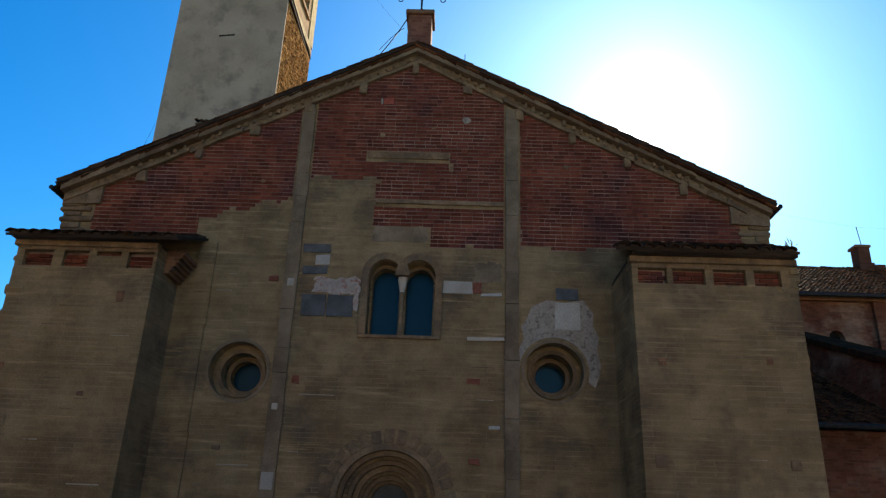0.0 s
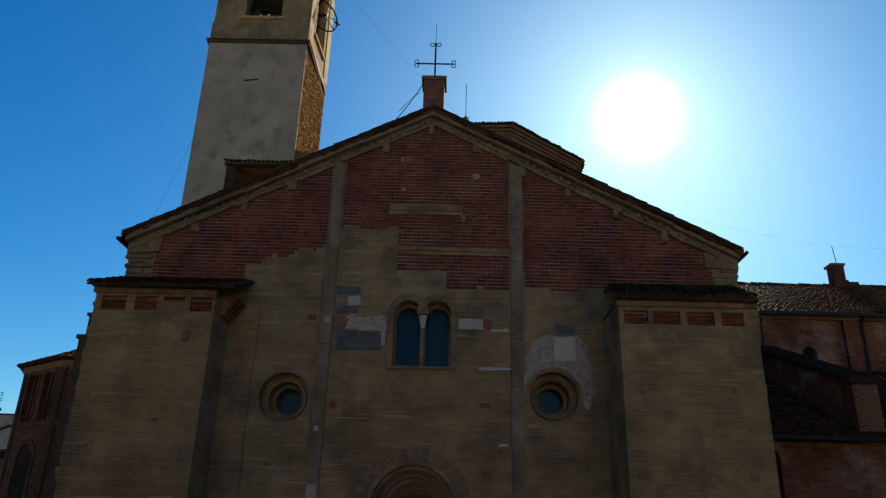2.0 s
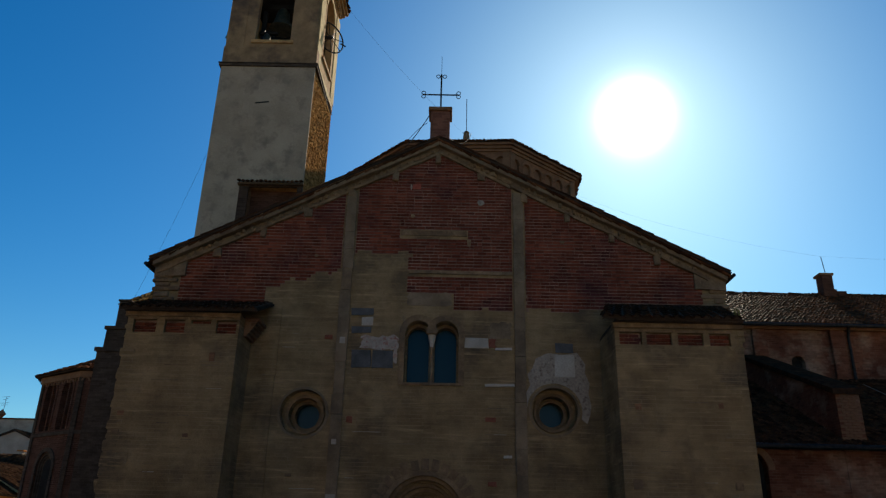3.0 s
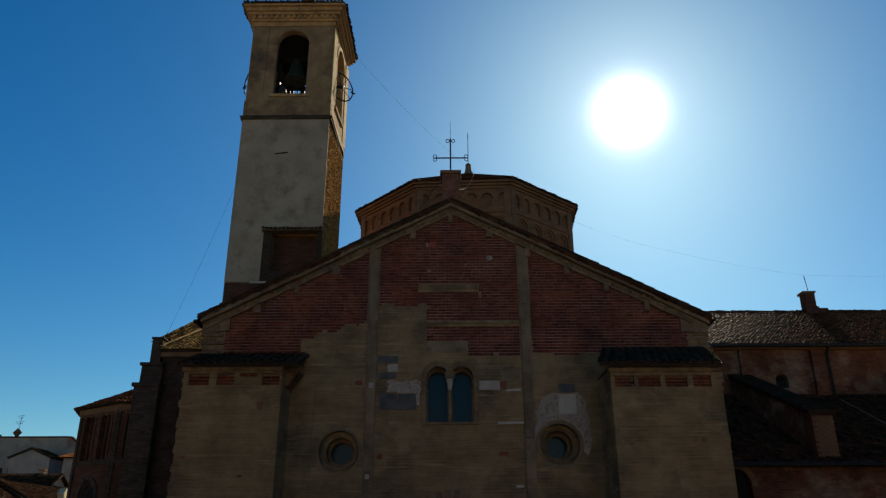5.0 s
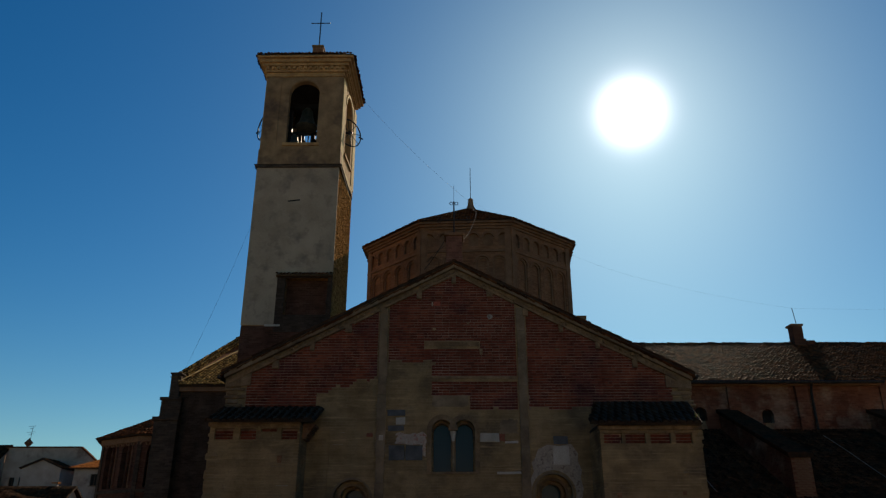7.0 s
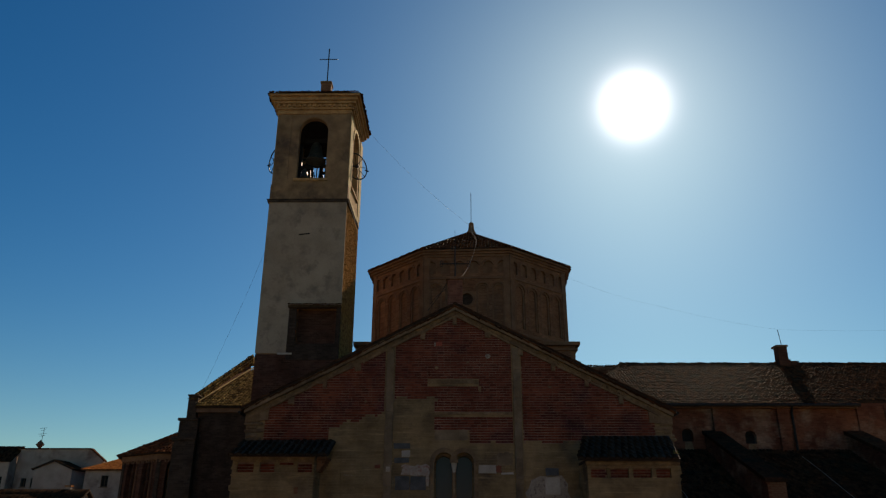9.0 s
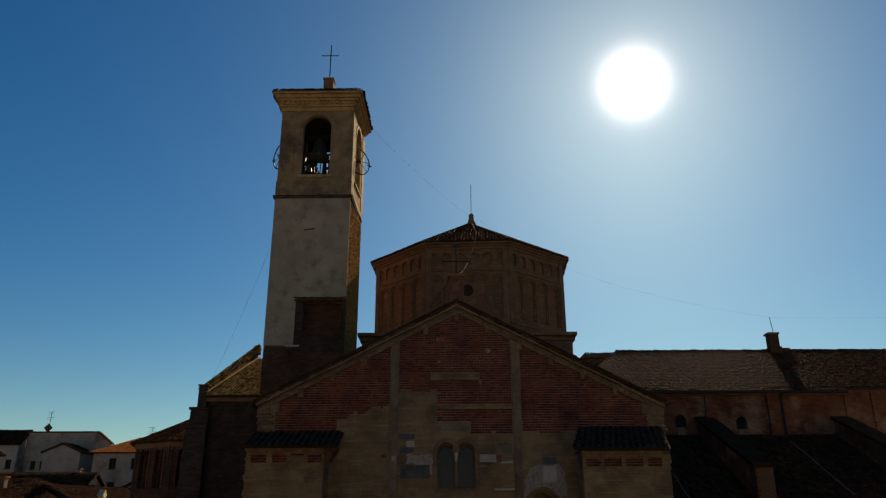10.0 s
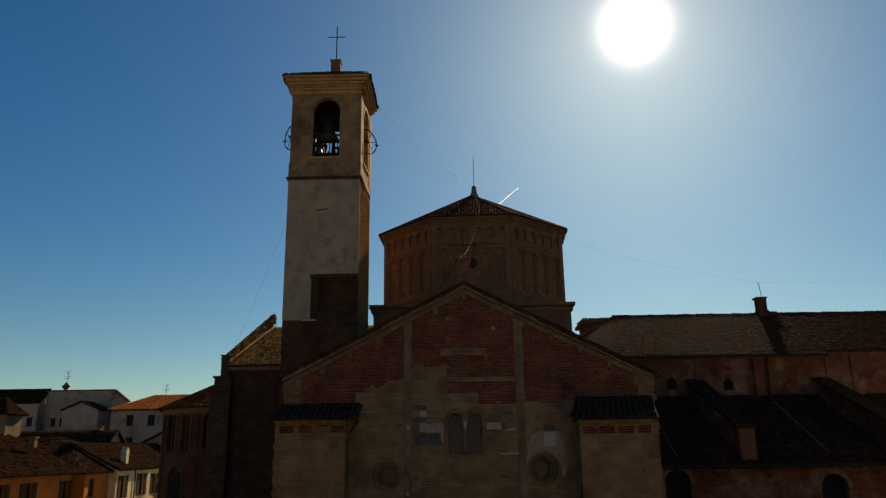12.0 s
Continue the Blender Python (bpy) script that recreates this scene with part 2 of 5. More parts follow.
# ---- builders ----
from mathutils.geometry import tessellate_polygon as tessellate

rng = random.Random(7)
UP = Vector((0, 0, 1))


def thing(name, at, label, category, group="", kind=""):
    """An Empty at the base of a thing; its parts keep world coordinates."""
    e = new(name)
    e.location = at
    e.empty_display_size = 0.3
    return tagged(e, label, category, group, kind)


def hang(ob, parent):
    ob.parent = parent
    at = parent.location if parent.parent is None else Vector((0, 0, 0))
    ob.matrix_parent_inverse = Matrix.Translation(-at)
    return ob


def finish(name, bm, material):
    bmesh.ops.recalc_face_normals(bm, faces=bm.faces[:])
    me = bpy.data.meshes.new(name)
    bm.to_mesh(me)
    bm.free()
    me.materials.append(material)
    return me


def part(name, bm, material, parent, label="", kind="", smooth=False):
    me = bm if isinstance(bm, bpy.types.Mesh) else finish(name, bm, material)
    if smooth:
        me.shade_smooth()
    ob = new(name, me)
    if parent is not None:
        hang(ob, parent)
    return tagged(ob, label, kind=kind)


def plane(at, u, v=UP):
    """A frame for flat work: u along, v up the face, depth running into it."""
    u, v = Vector(u).normalized(), Vector(v).normalized()
    d = -(u.cross(v))
    m = Matrix((u, d, v)).transposed().to_4x4()
    m.translation = Vector(at)
    return m


FRONT = Matrix.Identity(4)


def slab(outer, holes, d0, d1, m=FRONT, bm=None):
    """A plate from outlines in (along, up), from depth d0 to d1, with the holes cut right through."""
    bm = bm or bmesh.new()
    loops = [outer, *holes]
    flat = [p for lp in loops for p in lp]
    from_tris = tessellate([[Vector((p[0], p[1], 0)) for p in lp] for lp in loops])
    a = [bm.verts.new(m @ Vector((p[0], d0, p[1]))) for p in flat]
    b = [bm.verts.new(m @ Vector((p[0], d1, p[1]))) for p in flat]
    for t in from_tris:
        try:
            bm.faces.new([a[i] for i in t])
            bm.faces.new([b[i] for i in reversed(t)])
        except ValueError:
            pass
    k = 0
    for lp in loops:
        for i in range(len(lp)):
            j = (i + 1) % len(lp)
            bm.faces.new((a[k + i], a[k + j], b[k + j], b[k + i]))
        k += len(lp)
    return bm


def rect(u0, v0, u1, v1):
    return [(u0, v0), (u1, v0), (u1, v1), (u0, v1)]


def arch(c, v0, spring, r, n=12):
    return [(c + r, v0)] + [(c + r * math.cos(math.pi * i / n), spring + r * math.sin(math.pi * i / n)) for i in range(n + 1)] + [(c - r, v0)]


def disc(c, v, r, n=28):
    return [(c + r * math.cos(2 * math.pi * i / n), v + r * math.sin(2 * math.pi * i / n)) for i in range(n)]


def half_ring(c, spring, r0, r1, n=16, foot=0.0):
    out = [(c + r1 * math.cos(math.pi * i / n), spring + r1 * math.sin(math.pi * i / n)) for i in range(n + 1)]
    inn = [(c + r0 * math.cos(math.pi * i / n), spring + r0 * math.sin(math.pi * i / n)) for i in range(n, -1, -1)]
    if foot:
        out = [(c + r1, spring - foot)] + out + [(c - r1, spring - foot)]
        inn = [(c - r0, spring - foot)] + inn + [(c + r0, spring - foot)]
    return out + inn


def box(x0, x1, y0, y1, z0, z1, bevel=0.0, bm=None, m=FRONT, wobble=0.0):
    bm = bm or bmesh.new()
    fresh = [bm.verts.new(m @ Vector((x + rng.uniform(-wobble, wobble), y + rng.uniform(-wobble, wobble), z + rng.uniform(-wobble, wobble)))) for x in (x0, x1) for y in (y0, y1) for z in (z0, z1)]
    faces = [bm.faces.new([fresh[i] for i in f]) for f in ((0, 1, 3, 2), (4, 6, 7, 5), (0, 4, 5, 1), (2, 3, 7, 6), (0, 2, 6, 4), (1, 5, 7, 3))]
    if bevel:
        edges = list({e for f in faces for e in f.edges})
        bmesh.ops.bevel(bm, geom=edges, offset=bevel, segments=2, affect="EDGES", profile=0.6)
    return bm


def prism(points, lo, hi):
    """An upright prism over a ground outline; hi may be one height or one for each corner."""
    bm = bmesh.new()
    hs = hi if isinstance(hi, (list, tuple)) else [hi] * len(points)
    a = [bm.verts.new((x, y, lo)) for x, y in points]
    b = [bm.verts.new((x, y, h)) for (x, y), h in zip(points, hs)]
    bm.faces.new(list(reversed(a)))
    bm.faces.new(b)
    for i in range(len(points)):
        j = (i + 1) % len(points)
        bm.faces.new((a[i], a[j], b[j], b[i]))
    return bm


def lathe(profile, at, n=20, bm=None):
    bm = bm or bmesh.new()
    rings = []
    for r, z in profile:
        rings.append([bm.verts.new(Vector(at) + Vector((r * math.cos(2 * math.pi * i / n), r * math.sin(2 * math.pi * i / n), z))) for i in range(n)])
    for a, b in zip(rings, rings[1:]):
        for i in range(n):
            bm.faces.new((a[i], a[(i + 1) % n], b[(i + 1) % n], b[i]))
    bm.faces.new(list(reversed(rings[0])))
    bm.faces.new(rings[-1])
    return bm


def tube(points, r, n=6, bm=None):
    bm = bm or bmesh.new()
    points = [Vector(p) for p in points]
    rings = []
    for i, p in enumerate(points):
        d = (points[min(i + 1, len(points) - 1)] - points[max(i - 1, 0)]).normalized()
        s = d.cross(Vector((0.31, 0.2, 0.93))).normalized()
        t = d.cross(s)
        rings.append([bm.verts.new(p + r * (math.cos(2 * math.pi * k / n) * s + math.sin(2 * math.pi * k / n) * t)) for k in range(n)])
    for a, b in zip(rings, rings[1:]):
        for k in range(n):
            bm.faces.new((a[k], a[(k + 1) % n], b[(k + 1) % n], b[k]))
    bm.faces.new(rings[0])
    bm.faces.new(list(reversed(rings[-1])))
    return bm


def sag(a, b, drop, n=14):
    a, b = Vector(a), Vector(b)
    return [a.lerp(b, i / n) - UP * drop * 4 * (i / n) * (1 - i / n) for i in range(n + 1)]


def inside(p, poly):
    x, y = p
    hit = False
    for (x0, y0), (x1, y1) in zip(poly, poly[1:] + poly[:1]):
        if (y0 > y) != (y1 > y) and x < (x1 - x0) * (y - y0) / (y1 - y0) + x0:
            hit = not hit
    return hit


def tiles(name, m, poly, material, parent, pitch=0.165, course=0.27, lift=0.0):
    """Half-round clay tiles laid in courses over an outline of a roof slope (along, up-slope)."""
    us, vs = [p[0] for p in poly], [p[1] for p in poly]
    verts, faces = [], []
    ang = [math.pi * k / 4 for k in range(5)]
    u = min(us) + pitch / 2
    while u < max(us):
        v = min(vs) - 0.04 + rng.uniform(-0.03, 0.03)
        while v < max(vs):
            if inside((u, max(v + course * 0.5, min(vs) + 0.01)), poly):
                du, dv, dl, sk = pitch * rng.uniform(-0.07, 0.07), rng.uniform(-0.02, 0.02), pitch * rng.uniform(-0.07, 0.14), pitch * rng.uniform(-0.07, 0.07)
                base = len(verts)
                for vv, r, h, s in ((v + dv - 0.03, pitch * 0.46, pitch * 0.17 + dl, sk), (v + dv + course + 0.03, pitch * 0.37, pitch * 0.055, -sk)):
                    for a in ang:
                        verts.append(m @ Vector((u + du + s + r * math.cos(a), -(lift + h + r * 0.75 * math.sin(a)), vv)))
                for k in range(4):
                    faces.append((base + k, base + k + 1, base + 6 + k, base + 5 + k))
                faces.append((base, base + 1, base + 2, base + 3, base + 4))
            v += course
        u += pitch
    me = bpy.data.meshes.new(name)
    me.from_pydata([tuple(p) for p in verts], [], faces)
    me.materials.append(material)
    return part(name, me, material, parent, kind="stuff")


def roof(name, at, u, v, poly, parent, material=None, thick=0.12, pitch=0.165, course=0.27):
    m = plane(at, u, v)
    slab_ob = part(name, slab(poly, [], 0.0, thick, m), M_ROOF, parent)
    tiles("roof_tiles", m, poly, material or M_TILE, slab_ob, pitch, course)
    return slab_ob


TILE_SHAPES = {}


def loose_tiles(m, poly, material, parent, pitch=0.22, course=0.36, skew=(0.0, 0.0)):
    """Half-round tiles as separate pieces over a small roof slope; alike tiles share one mesh."""
    us, vs = [p[0] for p in poly], [p[1] for p in poly]
    ang = [math.pi * k / 6 for k in range(7)]
    for shape in range(4):
        if (material.name, shape) in TILE_SHAPES:
            continue
        bm = bmesh.new()
        chip, rings = (0.0, 0.012, -0.01, 0.02)[shape], []
        for vv, r, h in ((-0.03 + chip, pitch * 0.46, 0.004), (course + 0.03, pitch * 0.37, -0.014)):
            for dr in (0.0, -0.016):
                rings.append([bm.verts.new(((r + dr) * math.cos(a), -(h + (r + dr) * 0.75 * math.sin(a)), vv + chip * math.cos(3 * a))) for a in ang])
        for a, b in ((0, 2), (3, 1), (1, 0), (2, 3)):
            for k in range(6):
                bm.faces.new((rings[a][k], rings[a][k + 1], rings[b][k + 1], rings[b][k]))
        TILE_SHAPES[(material.name, shape)] = finish("roof_tile", bm, material)
    u = min(us) + pitch / 2
    while u < max(us):
        v = min(vs) - 0.04 + rng.uniform(-0.03, 0.03)
        while v < max(vs) - course * 0.4:
            ob = new("roof_tile", TILE_SHAPES[(material.name, rng.randrange(4))])
            hang(ob, parent)
            ob.matrix_world = m @ Matrix.Translation((u + v * (skew[0] + (skew[1] - skew[0]) * u / max(us)) + rng.uniform(-0.014, 0.014), -rng.uniform(0, 0.014), v + rng.uniform(-0.02, 0.02))) @ Matrix.Rotation(rng.uniform(-0.05, 0.05), 4, "Y")
            v += course
        u += pitch



# ---- ground ----
tagged(part("ground", box(-1500, 1500, -600, 2400, -0.5, 0.0), M_PAVE, None), "grey stone paving of the piazza and streets", "ground", kind="structure")

# ---- the church: facade, nave and roof ----
F = 13.65
AX = -1.03
W0, W1 = -8.12, 6.22


def rake(x, top=12.73, slope=0.506):
    return top - slope * abs(x - AX)


church = thing("church", (AX, F, 0), "brick and sandstone church with a broad gabled facade", "church")

# openings
OC = ((-4.09, 5.32), (1.86, 5.48))
PX, PZ = -1.16, 3.07


def twin(r, v0, spring, gap):
    """One outline over the two arched lights of the window."""
    cx = -1.09
    pts = [(cx + 2 * r + gap, v0)]
    for c in (cx + r + gap, cx - r - gap):
        pts += [(c + r * math.cos(math.pi * i / 12), spring + r * math.sin(math.pi * i / 12)) for i in range(13)]
    return pts + [(cx - 2 * r - gap, v0)]


outline = [(W0, 0), (W1, 0), (W1, rake(W1) - 0.35), (AX, 12.36), (W0, rake(W0) - 0.35)]
facade = part("facade_wall", slab(outline, [twin(0.32, 6.09, 7.30, 0.012), disc(*OC[0], 0.56), disc(*OC[1], 0.56), arch(PX, 0.0, PZ, 0.89, 20)], F, F + 0.3), M_STONE_WALL, church, "weathered brown brick and stone courses")
part("inner_wall", slab(outline, [arch(-1.43, 6.12, 7.26, 0.27), arch(-0.75, 6.12, 7.26, 0.27), disc(*OC[0], 0.40), disc(*OC[1], 0.40), arch(PX, 0.0, PZ, 0.74, 20)], F + 0.302, F + 0.62), M_STONE_WALL, church)
part("back_wall", slab(outline, [arch(-1.43, 6.2, 7.2, 0.24), arch(-0.75, 6.2, 7.2, 0.24), disc(*OC[0], 0.30), disc(*OC[1], 0.30), arch(PX, 0.0, PZ, 0.50, 16)], F + 0.622, F + 1.1), M_STONE_WALL, church)

# twin-light window
window = part("window", slab(half_ring(-1.42, 7.30, 0.325, 0.47) , [], F - 0.05, F + 0.05), M_SAND, church, "twin round-arched window with a slender marble shaft")
part("arch_moulding", slab(half_ring(-0.76, 7.30, 0.325, 0.47), [], F - 0.052, F + 0.05), M_SAND, window)
for u in (-1.82, -0.36):
    part("jamb", box(u - 0.07, u + 0.07, F - 0.045, F + 0.05, 6.09, 7.3, 0.012), M_SAND, window)
part("sill", box(-1.88, -0.30, F - 0.05, F + 0.32, 6.02, 6.09, 0.015), M_SAND, window)
part("shaft", lathe([(0.075, 0), (0.075, 0.05), (0.052, 0.09), (0.047, 0.85), (0.055, 0.9)], (-1.09, F + 0.14, 6.09), 14), M_SAND, window, "slender weathered stone shaft", smooth=True)
part("capital", lathe([(0.042, 0), (0.06, 0.08), (0.085, 0.2), (0.10, 0.31)], (-1.09, F + 0.14, 6.99), 8), M_WHITE, window, "white carved capital")
for c in (-1.43, -0.75):
    part("pane", slab(arch(c, 6.1, 7.28, 0.30), [], F + 0.50, F + 0.53), M_GLASS, window, "dull glass, sky reflection painted in blue")
    part("archivolt", slab(half_ring(c, 7.26, 0.27, 0.315), [], F + 0.26, F + 0.33), M_SAND, window)

# round windows
for (c, v) in OC:
    ocu = part("round_window", slab(disc(c, v, 0.61), [disc(c, v, 0.555)], F - 0.02, F + 0.06), M_GREY, church, "stepped round window")
    part("splay", slab(disc(c, v, 0.47), [disc(c, v, 0.395)], F + 0.25, F + 0.36), M_SAND, ocu)
    part("splay", slab(disc(c, v, 0.36), [disc(c, v, 0.295)], F + 0.56, F + 0.68), M_SAND, ocu)
    part("pane", slab(disc(c, v, 0.38), [], F + 0.84, F + 0.87), M_GLASS, ocu, "dull glass, sky reflection painted in blue")

# portal
portal = part("portal", slab(half_ring(PX, PZ, 0.892, 1.0, 24, 3.05), [], F - 0.04, F + 0.05), M_SAND, church, "deep round-arched portal with stepped mouldings")
for r0, r1, d in ((0.80, 0.885, 0.10), (0.66, 0.735, 0.34), (0.56, 0.655, 0.50), (0.42, 0.495, 0.70), (0.36, 0.43, 0.86)):
    part("archivolt", slab(half_ring(PX, PZ, r0, r1, 24, 3.05), [], F + d, F + d + 0.16), M_SAND, portal)
part("lunette", slab(arch(PX, 2.45, PZ, 0.46, 16), [], F + 1.02, F + 1.1), M_SLATE, portal, "faded painted lunette")
part("lintel", box(PX - 0.5, PX + 0.5, F + 0.9, F + 1.12, 2.25, 2.45, 0.02), M_SAND, portal)
for s in (-1, 1):
    leaf = part("door", box(PX + s * 0.25 - 0.245, PX + s * 0.25 + 0.245, F + 1.02, F + 1.08, 0.02, 2.25, 0.01), M_WOOD, portal, "dark timber door leaf")
    part("door_handle", tube([(PX + s * 0.06, F + 0.98, 1.0), (PX + s * 0.06, F + 0.98, 1.2)], 0.012), M_IRON, leaf)
# radial stones over the portal
for i in range(15):
    a = math.pi * (i + 0.5) / 15
    m = Matrix.Translation((PX, 0, PZ)) @ Matrix.Rotation(-(a - math.pi / 2), 4, "Y")
    part("voussoir", box(-0.09, 0.09, F - 0.018, F + 0.05, 1.005, 1.24 + rng.uniform(-0.03, 0.05), 0.012, m=m), M_SAND, portal)

# pilaster strips
for x0, x1, top in ((-3.42, -3.15, 0), (0.94, 1.20, 0), (-5.16, -4.84, 7.9)):
    z1 = top or rake((x0 + x1) / 2) - 0.5
    z = 0.0
    while z < z1 - 0.05:
        h = min(rng.uniform(0.45, 1.1), z1 - z)
        w = rng.uniform(-0.012, 0.012)
        part("pilaster_stone", box(x0 + w, x1 + rng.uniform(-0.012, 0.012), F - (0.06 if not top else 0.045) - rng.uniform(0, 0.015), F + 0.02, z + 0.002, z + h - 0.002, 0.008, wobble=0.004), M_STONE_WALL if top else M_GREY, church)
        z += h
for (x, z, h) in ((-3.27, 7.0, 0.16), (-3.29, 3.2, 0.3), (-3.3, 4.6, 0.12)):
    part("stone_block", box(x - 0.3 * h - 0.02, x + 0.3 * h + 0.02, F - 0.09, F - 0.06, z, z + h, 0.01), M_PALE, church, "pale replaced stone")

# raking cornice, corbels and coping
ends = (-8.18, 6.28)


def rake_band(lo, hi, y0, y1, e0, e1, mat, name, length):
    for a, b in ((e0, AX), (AX, e1)):
        x = a
        while x < b - 0.01:
            q = min(b, x + length * rng.uniform(0.7, 1.3))
            if b - q < 0.2:
                q = b
            dz, ez, dy = rng.uniform(-0.022, 0.022), rng.uniform(-0.022, 0.022), rng.uniform(-0.03, 0.03)
            poly = [(x + 0.004, rake(x) - lo + dz), (q - 0.004, rake(q) - lo + ez), (q - 0.004, rake(q) - hi + ez), (x + 0.004, rake(x) - hi + dz)]
            part(name, slab(poly, [], y0 + dy, y1), mat, church)
            x = q


rake_band(0.46, 0.375, F - 0.10, F + 0.1, W0, W1, M_SAND, "raking_stone", 0.5)
rake_band(0.377, 0.235, F - 0.045, F + 0.1, W0, W1, M_SAND, "raking_stone", 0.8)
rake_band(0.237, 0.07, F - 0.215, F + 0.1, ends[0], ends[1], M_FASCIA, "raking_stone", 1.5)
# worn little dentils in the hollow of the raking cornice
for a, b in ((W0 + 0.7, AX - 0.1), (AX + 0.1, W1 - 0.7)):
    x = a
    while x < b:
        w, h = rng.uniform(0.028, 0.05), rng.uniform(0.04, 0.062)
        if rng.random() < 0.82:
            part("raking_dentil", box(x - w, x + w, F - rng.uniform(0.08, 0.13), F - 0.02, rake(x) - 0.306 - h, rake(x) - 0.306 + h, 0.014, wobble=0.016), M_SAND, church)
        x += rng.uniform(0.14, 0.2)
# kneeler stones that carry the ends of the raking cornice
for x0, x1 in ((W0 - 0.03, W0 + 0.74), (W1 + 0.03, W1 - 0.74)):
    part("kneeler", slab([(x0, rake(x0) - 0.50), (x1, rake(x0) - 0.46), (x1, rake(x1) - 0.47), ((x0 * 2 + x1) / 3, rake((x0 * 2 + x1) / 3) - 0.38), (x0, rake(x0) - 0.27)], [], F - 0.085, F + 0.1), M_FASCIA, church, "worn stone kneeler")
for i in range(7):
    for s in (-1, 1):
        x = AX + s * (0.02 + 1.12 * i)
        if i == 0 and s > 0:
            continue
        w, h = rng.uniform(0.07, 0.11), rng.uniform(0.2, 0.3)
        part("corbel", box(x - w, x + w, F - 0.09, F + 0.02, rake(x) - 0.46 - h + w * 0.5, rake(x) - 0.44, 0.02, wobble=0.018), M_SAND, church)

# nave body and roof
part("side_wall", box(W0, W0 + 0.8, F + 1.1, 25.1, 0, rake(W0) - 0.4), M_STONE_WALL, church)
part("side_wall", box(W1 - 0.8, W1, F + 1.1, 25.1, 0, rake(W1) - 0.4), M_STONE_WALL, church)
sl = math.hypot(1, 0.506)
y0r, y1r = F - 0.27, 24.9
for s, e in ((-1, -8.28), (1, 6.35)):
    run = abs(e - AX) * sl
    v = Vector((-s, 0, 0.506))
    u = Vector((0, -s, 0))
    at = Vector((e, y0r, rake(e) - 0.07))
    poly = [(0, 0), (s * (y0r - y1r), 0), (s * (y0r - y1r), run), (0, run)]
    roof("nave_roof", at, u, v, poly, church, thick=0.045)
part("ridge_tiles", tube([(AX, y0r + 0.1, 12.70), (AX, y1r, 12.70)], 0.1, 10), M_TILE, church)
# verge tiles bedded along the gable edge
for s, e in ((-1, -8.28), (1, 6.35)):
    n = 24
    for i in range(n):
        x0 = e + (AX - e) * i / n
        x1 = e + (AX - e) * (i + 1.1) / n
        part("verge_tile", tube([(x0, y0r + 0.02, rake(x0) + 0.005 + rng.uniform(0, 0.02)), (x1, y0r + 0.02, rake(x1) - 0.005)], rng.uniform(0.032, 0.042), 7), M_TILE_DARK, church)
# broken gutter ends at the eaves
for x, s in ((-8.28, -1), (6.35, 1)):
    part("gutter", tube([(x + s * 0.03, F - 0.34, rake(x) - (0.12 if s > 0 else 0.18)), (x + s * 0.03, 24.5, rake(x) - 0.12)], 0.05, 8), M_IRON, church, "dark half-round eaves gutter")

# quoins of the gable shoulders and of the projecting piers
def quoins(x, inward, y, z0, z1, parent, depth=0.3, mat=None, proud=0.03, low=0.16, high=0.34, worn=0.035):
    z = z0
    k = 0
    while z < z1:
        h = rng.uniform(low, high)
        h = min(h, z1 - z + 0.001)
        w = rng.uniform(0.30, 0.42) if k % 2 else rng.uniform(0.5, 0.66)
        out = rng.uniform(-0.03, 0.10)
        a, b = x - inward * out, x + inward * w
        part("quoin", box(min(a, b), max(a, b), y - rng.uniform(0.003, proud), y + depth, z + 0.006, z + h - 0.006, worn, wobble=worn * 0.5), mat or M_SAND, parent)
        z += h
        k += 1


quoins(W0, 1, F - 0.03, 7.95, rake(W0) - 0.42, church, low=0.1, high=0.17, worn=0.045, proud=0.05)
quoins(W1, -1, F - 0.03, 7.85, rake(W1) - 0.42, church, low=0.1, high=0.17, worn=0.045, proud=0.05)

# pier of brick and iron cross on the gable's top
pinnacle = thing("gable_cross", (AX, F + 0.35, 12.8), "brick pier with a wrought iron cross on the gable", "cross")
part("pier", box(AX - 0.27, AX + 0.27, F + 0.08, F + 0.62, 12.6, 13.72, 0.015), surface("pier_brick", (0.13, 0.05, 0.032), (0.22, 0.095, 0.06), 3.0, courses=(0.25, 0.086, (0.26, 0.18, 0.13), 0.5)), pinnacle)
part("cap", box(AX - 0.33, AX + 0.33, F + 0.02, F + 0.68, 13.72, 13.84, 0.03), M_BRICK_FAR, pinnacle)
cy = F + 0.35
cross_ob = part("iron_cross", tube([(AX, cy, 13.83), (AX, cy, 15.12)], 0.024), M_IRON, pinnacle, "dark wrought iron cross")
part("arm", tube([(AX - 0.5, cy, 14.43), (AX + 0.5, cy, 14.43)], 0.022), M_IRON, cross_ob)
part("spike", tube([(AX, cy, 15.12), (AX, cy, 15.75)], 0.006), M_IRON, cross_ob)


def curl(c, r, plane_y):
    return [(c[0] + r * math.cos(2 * math.pi * i / 14), plane_y, c[1] + r * math.sin(2 * math.pi * i / 14)) for i in range(15)]


for c in ((AX - 0.5, 14.49), (AX + 0.5, 14.49), (AX - 0.09, 15.05), (AX + 0.09, 15.05), (AX - 0.5, 14.37), (AX + 0.5, 14.37)):
    part("scroll", tube(curl(c, 0.055, cy), 0.012, 5), M_IRON, cross_ob)
part("stay_wire", tube(sag((AX - 0.3, F + 0.1, 13.6), (AX - 1.0, F + 0.3, 12.6), 0.06), 0.012), M_IRON, pinnacle)
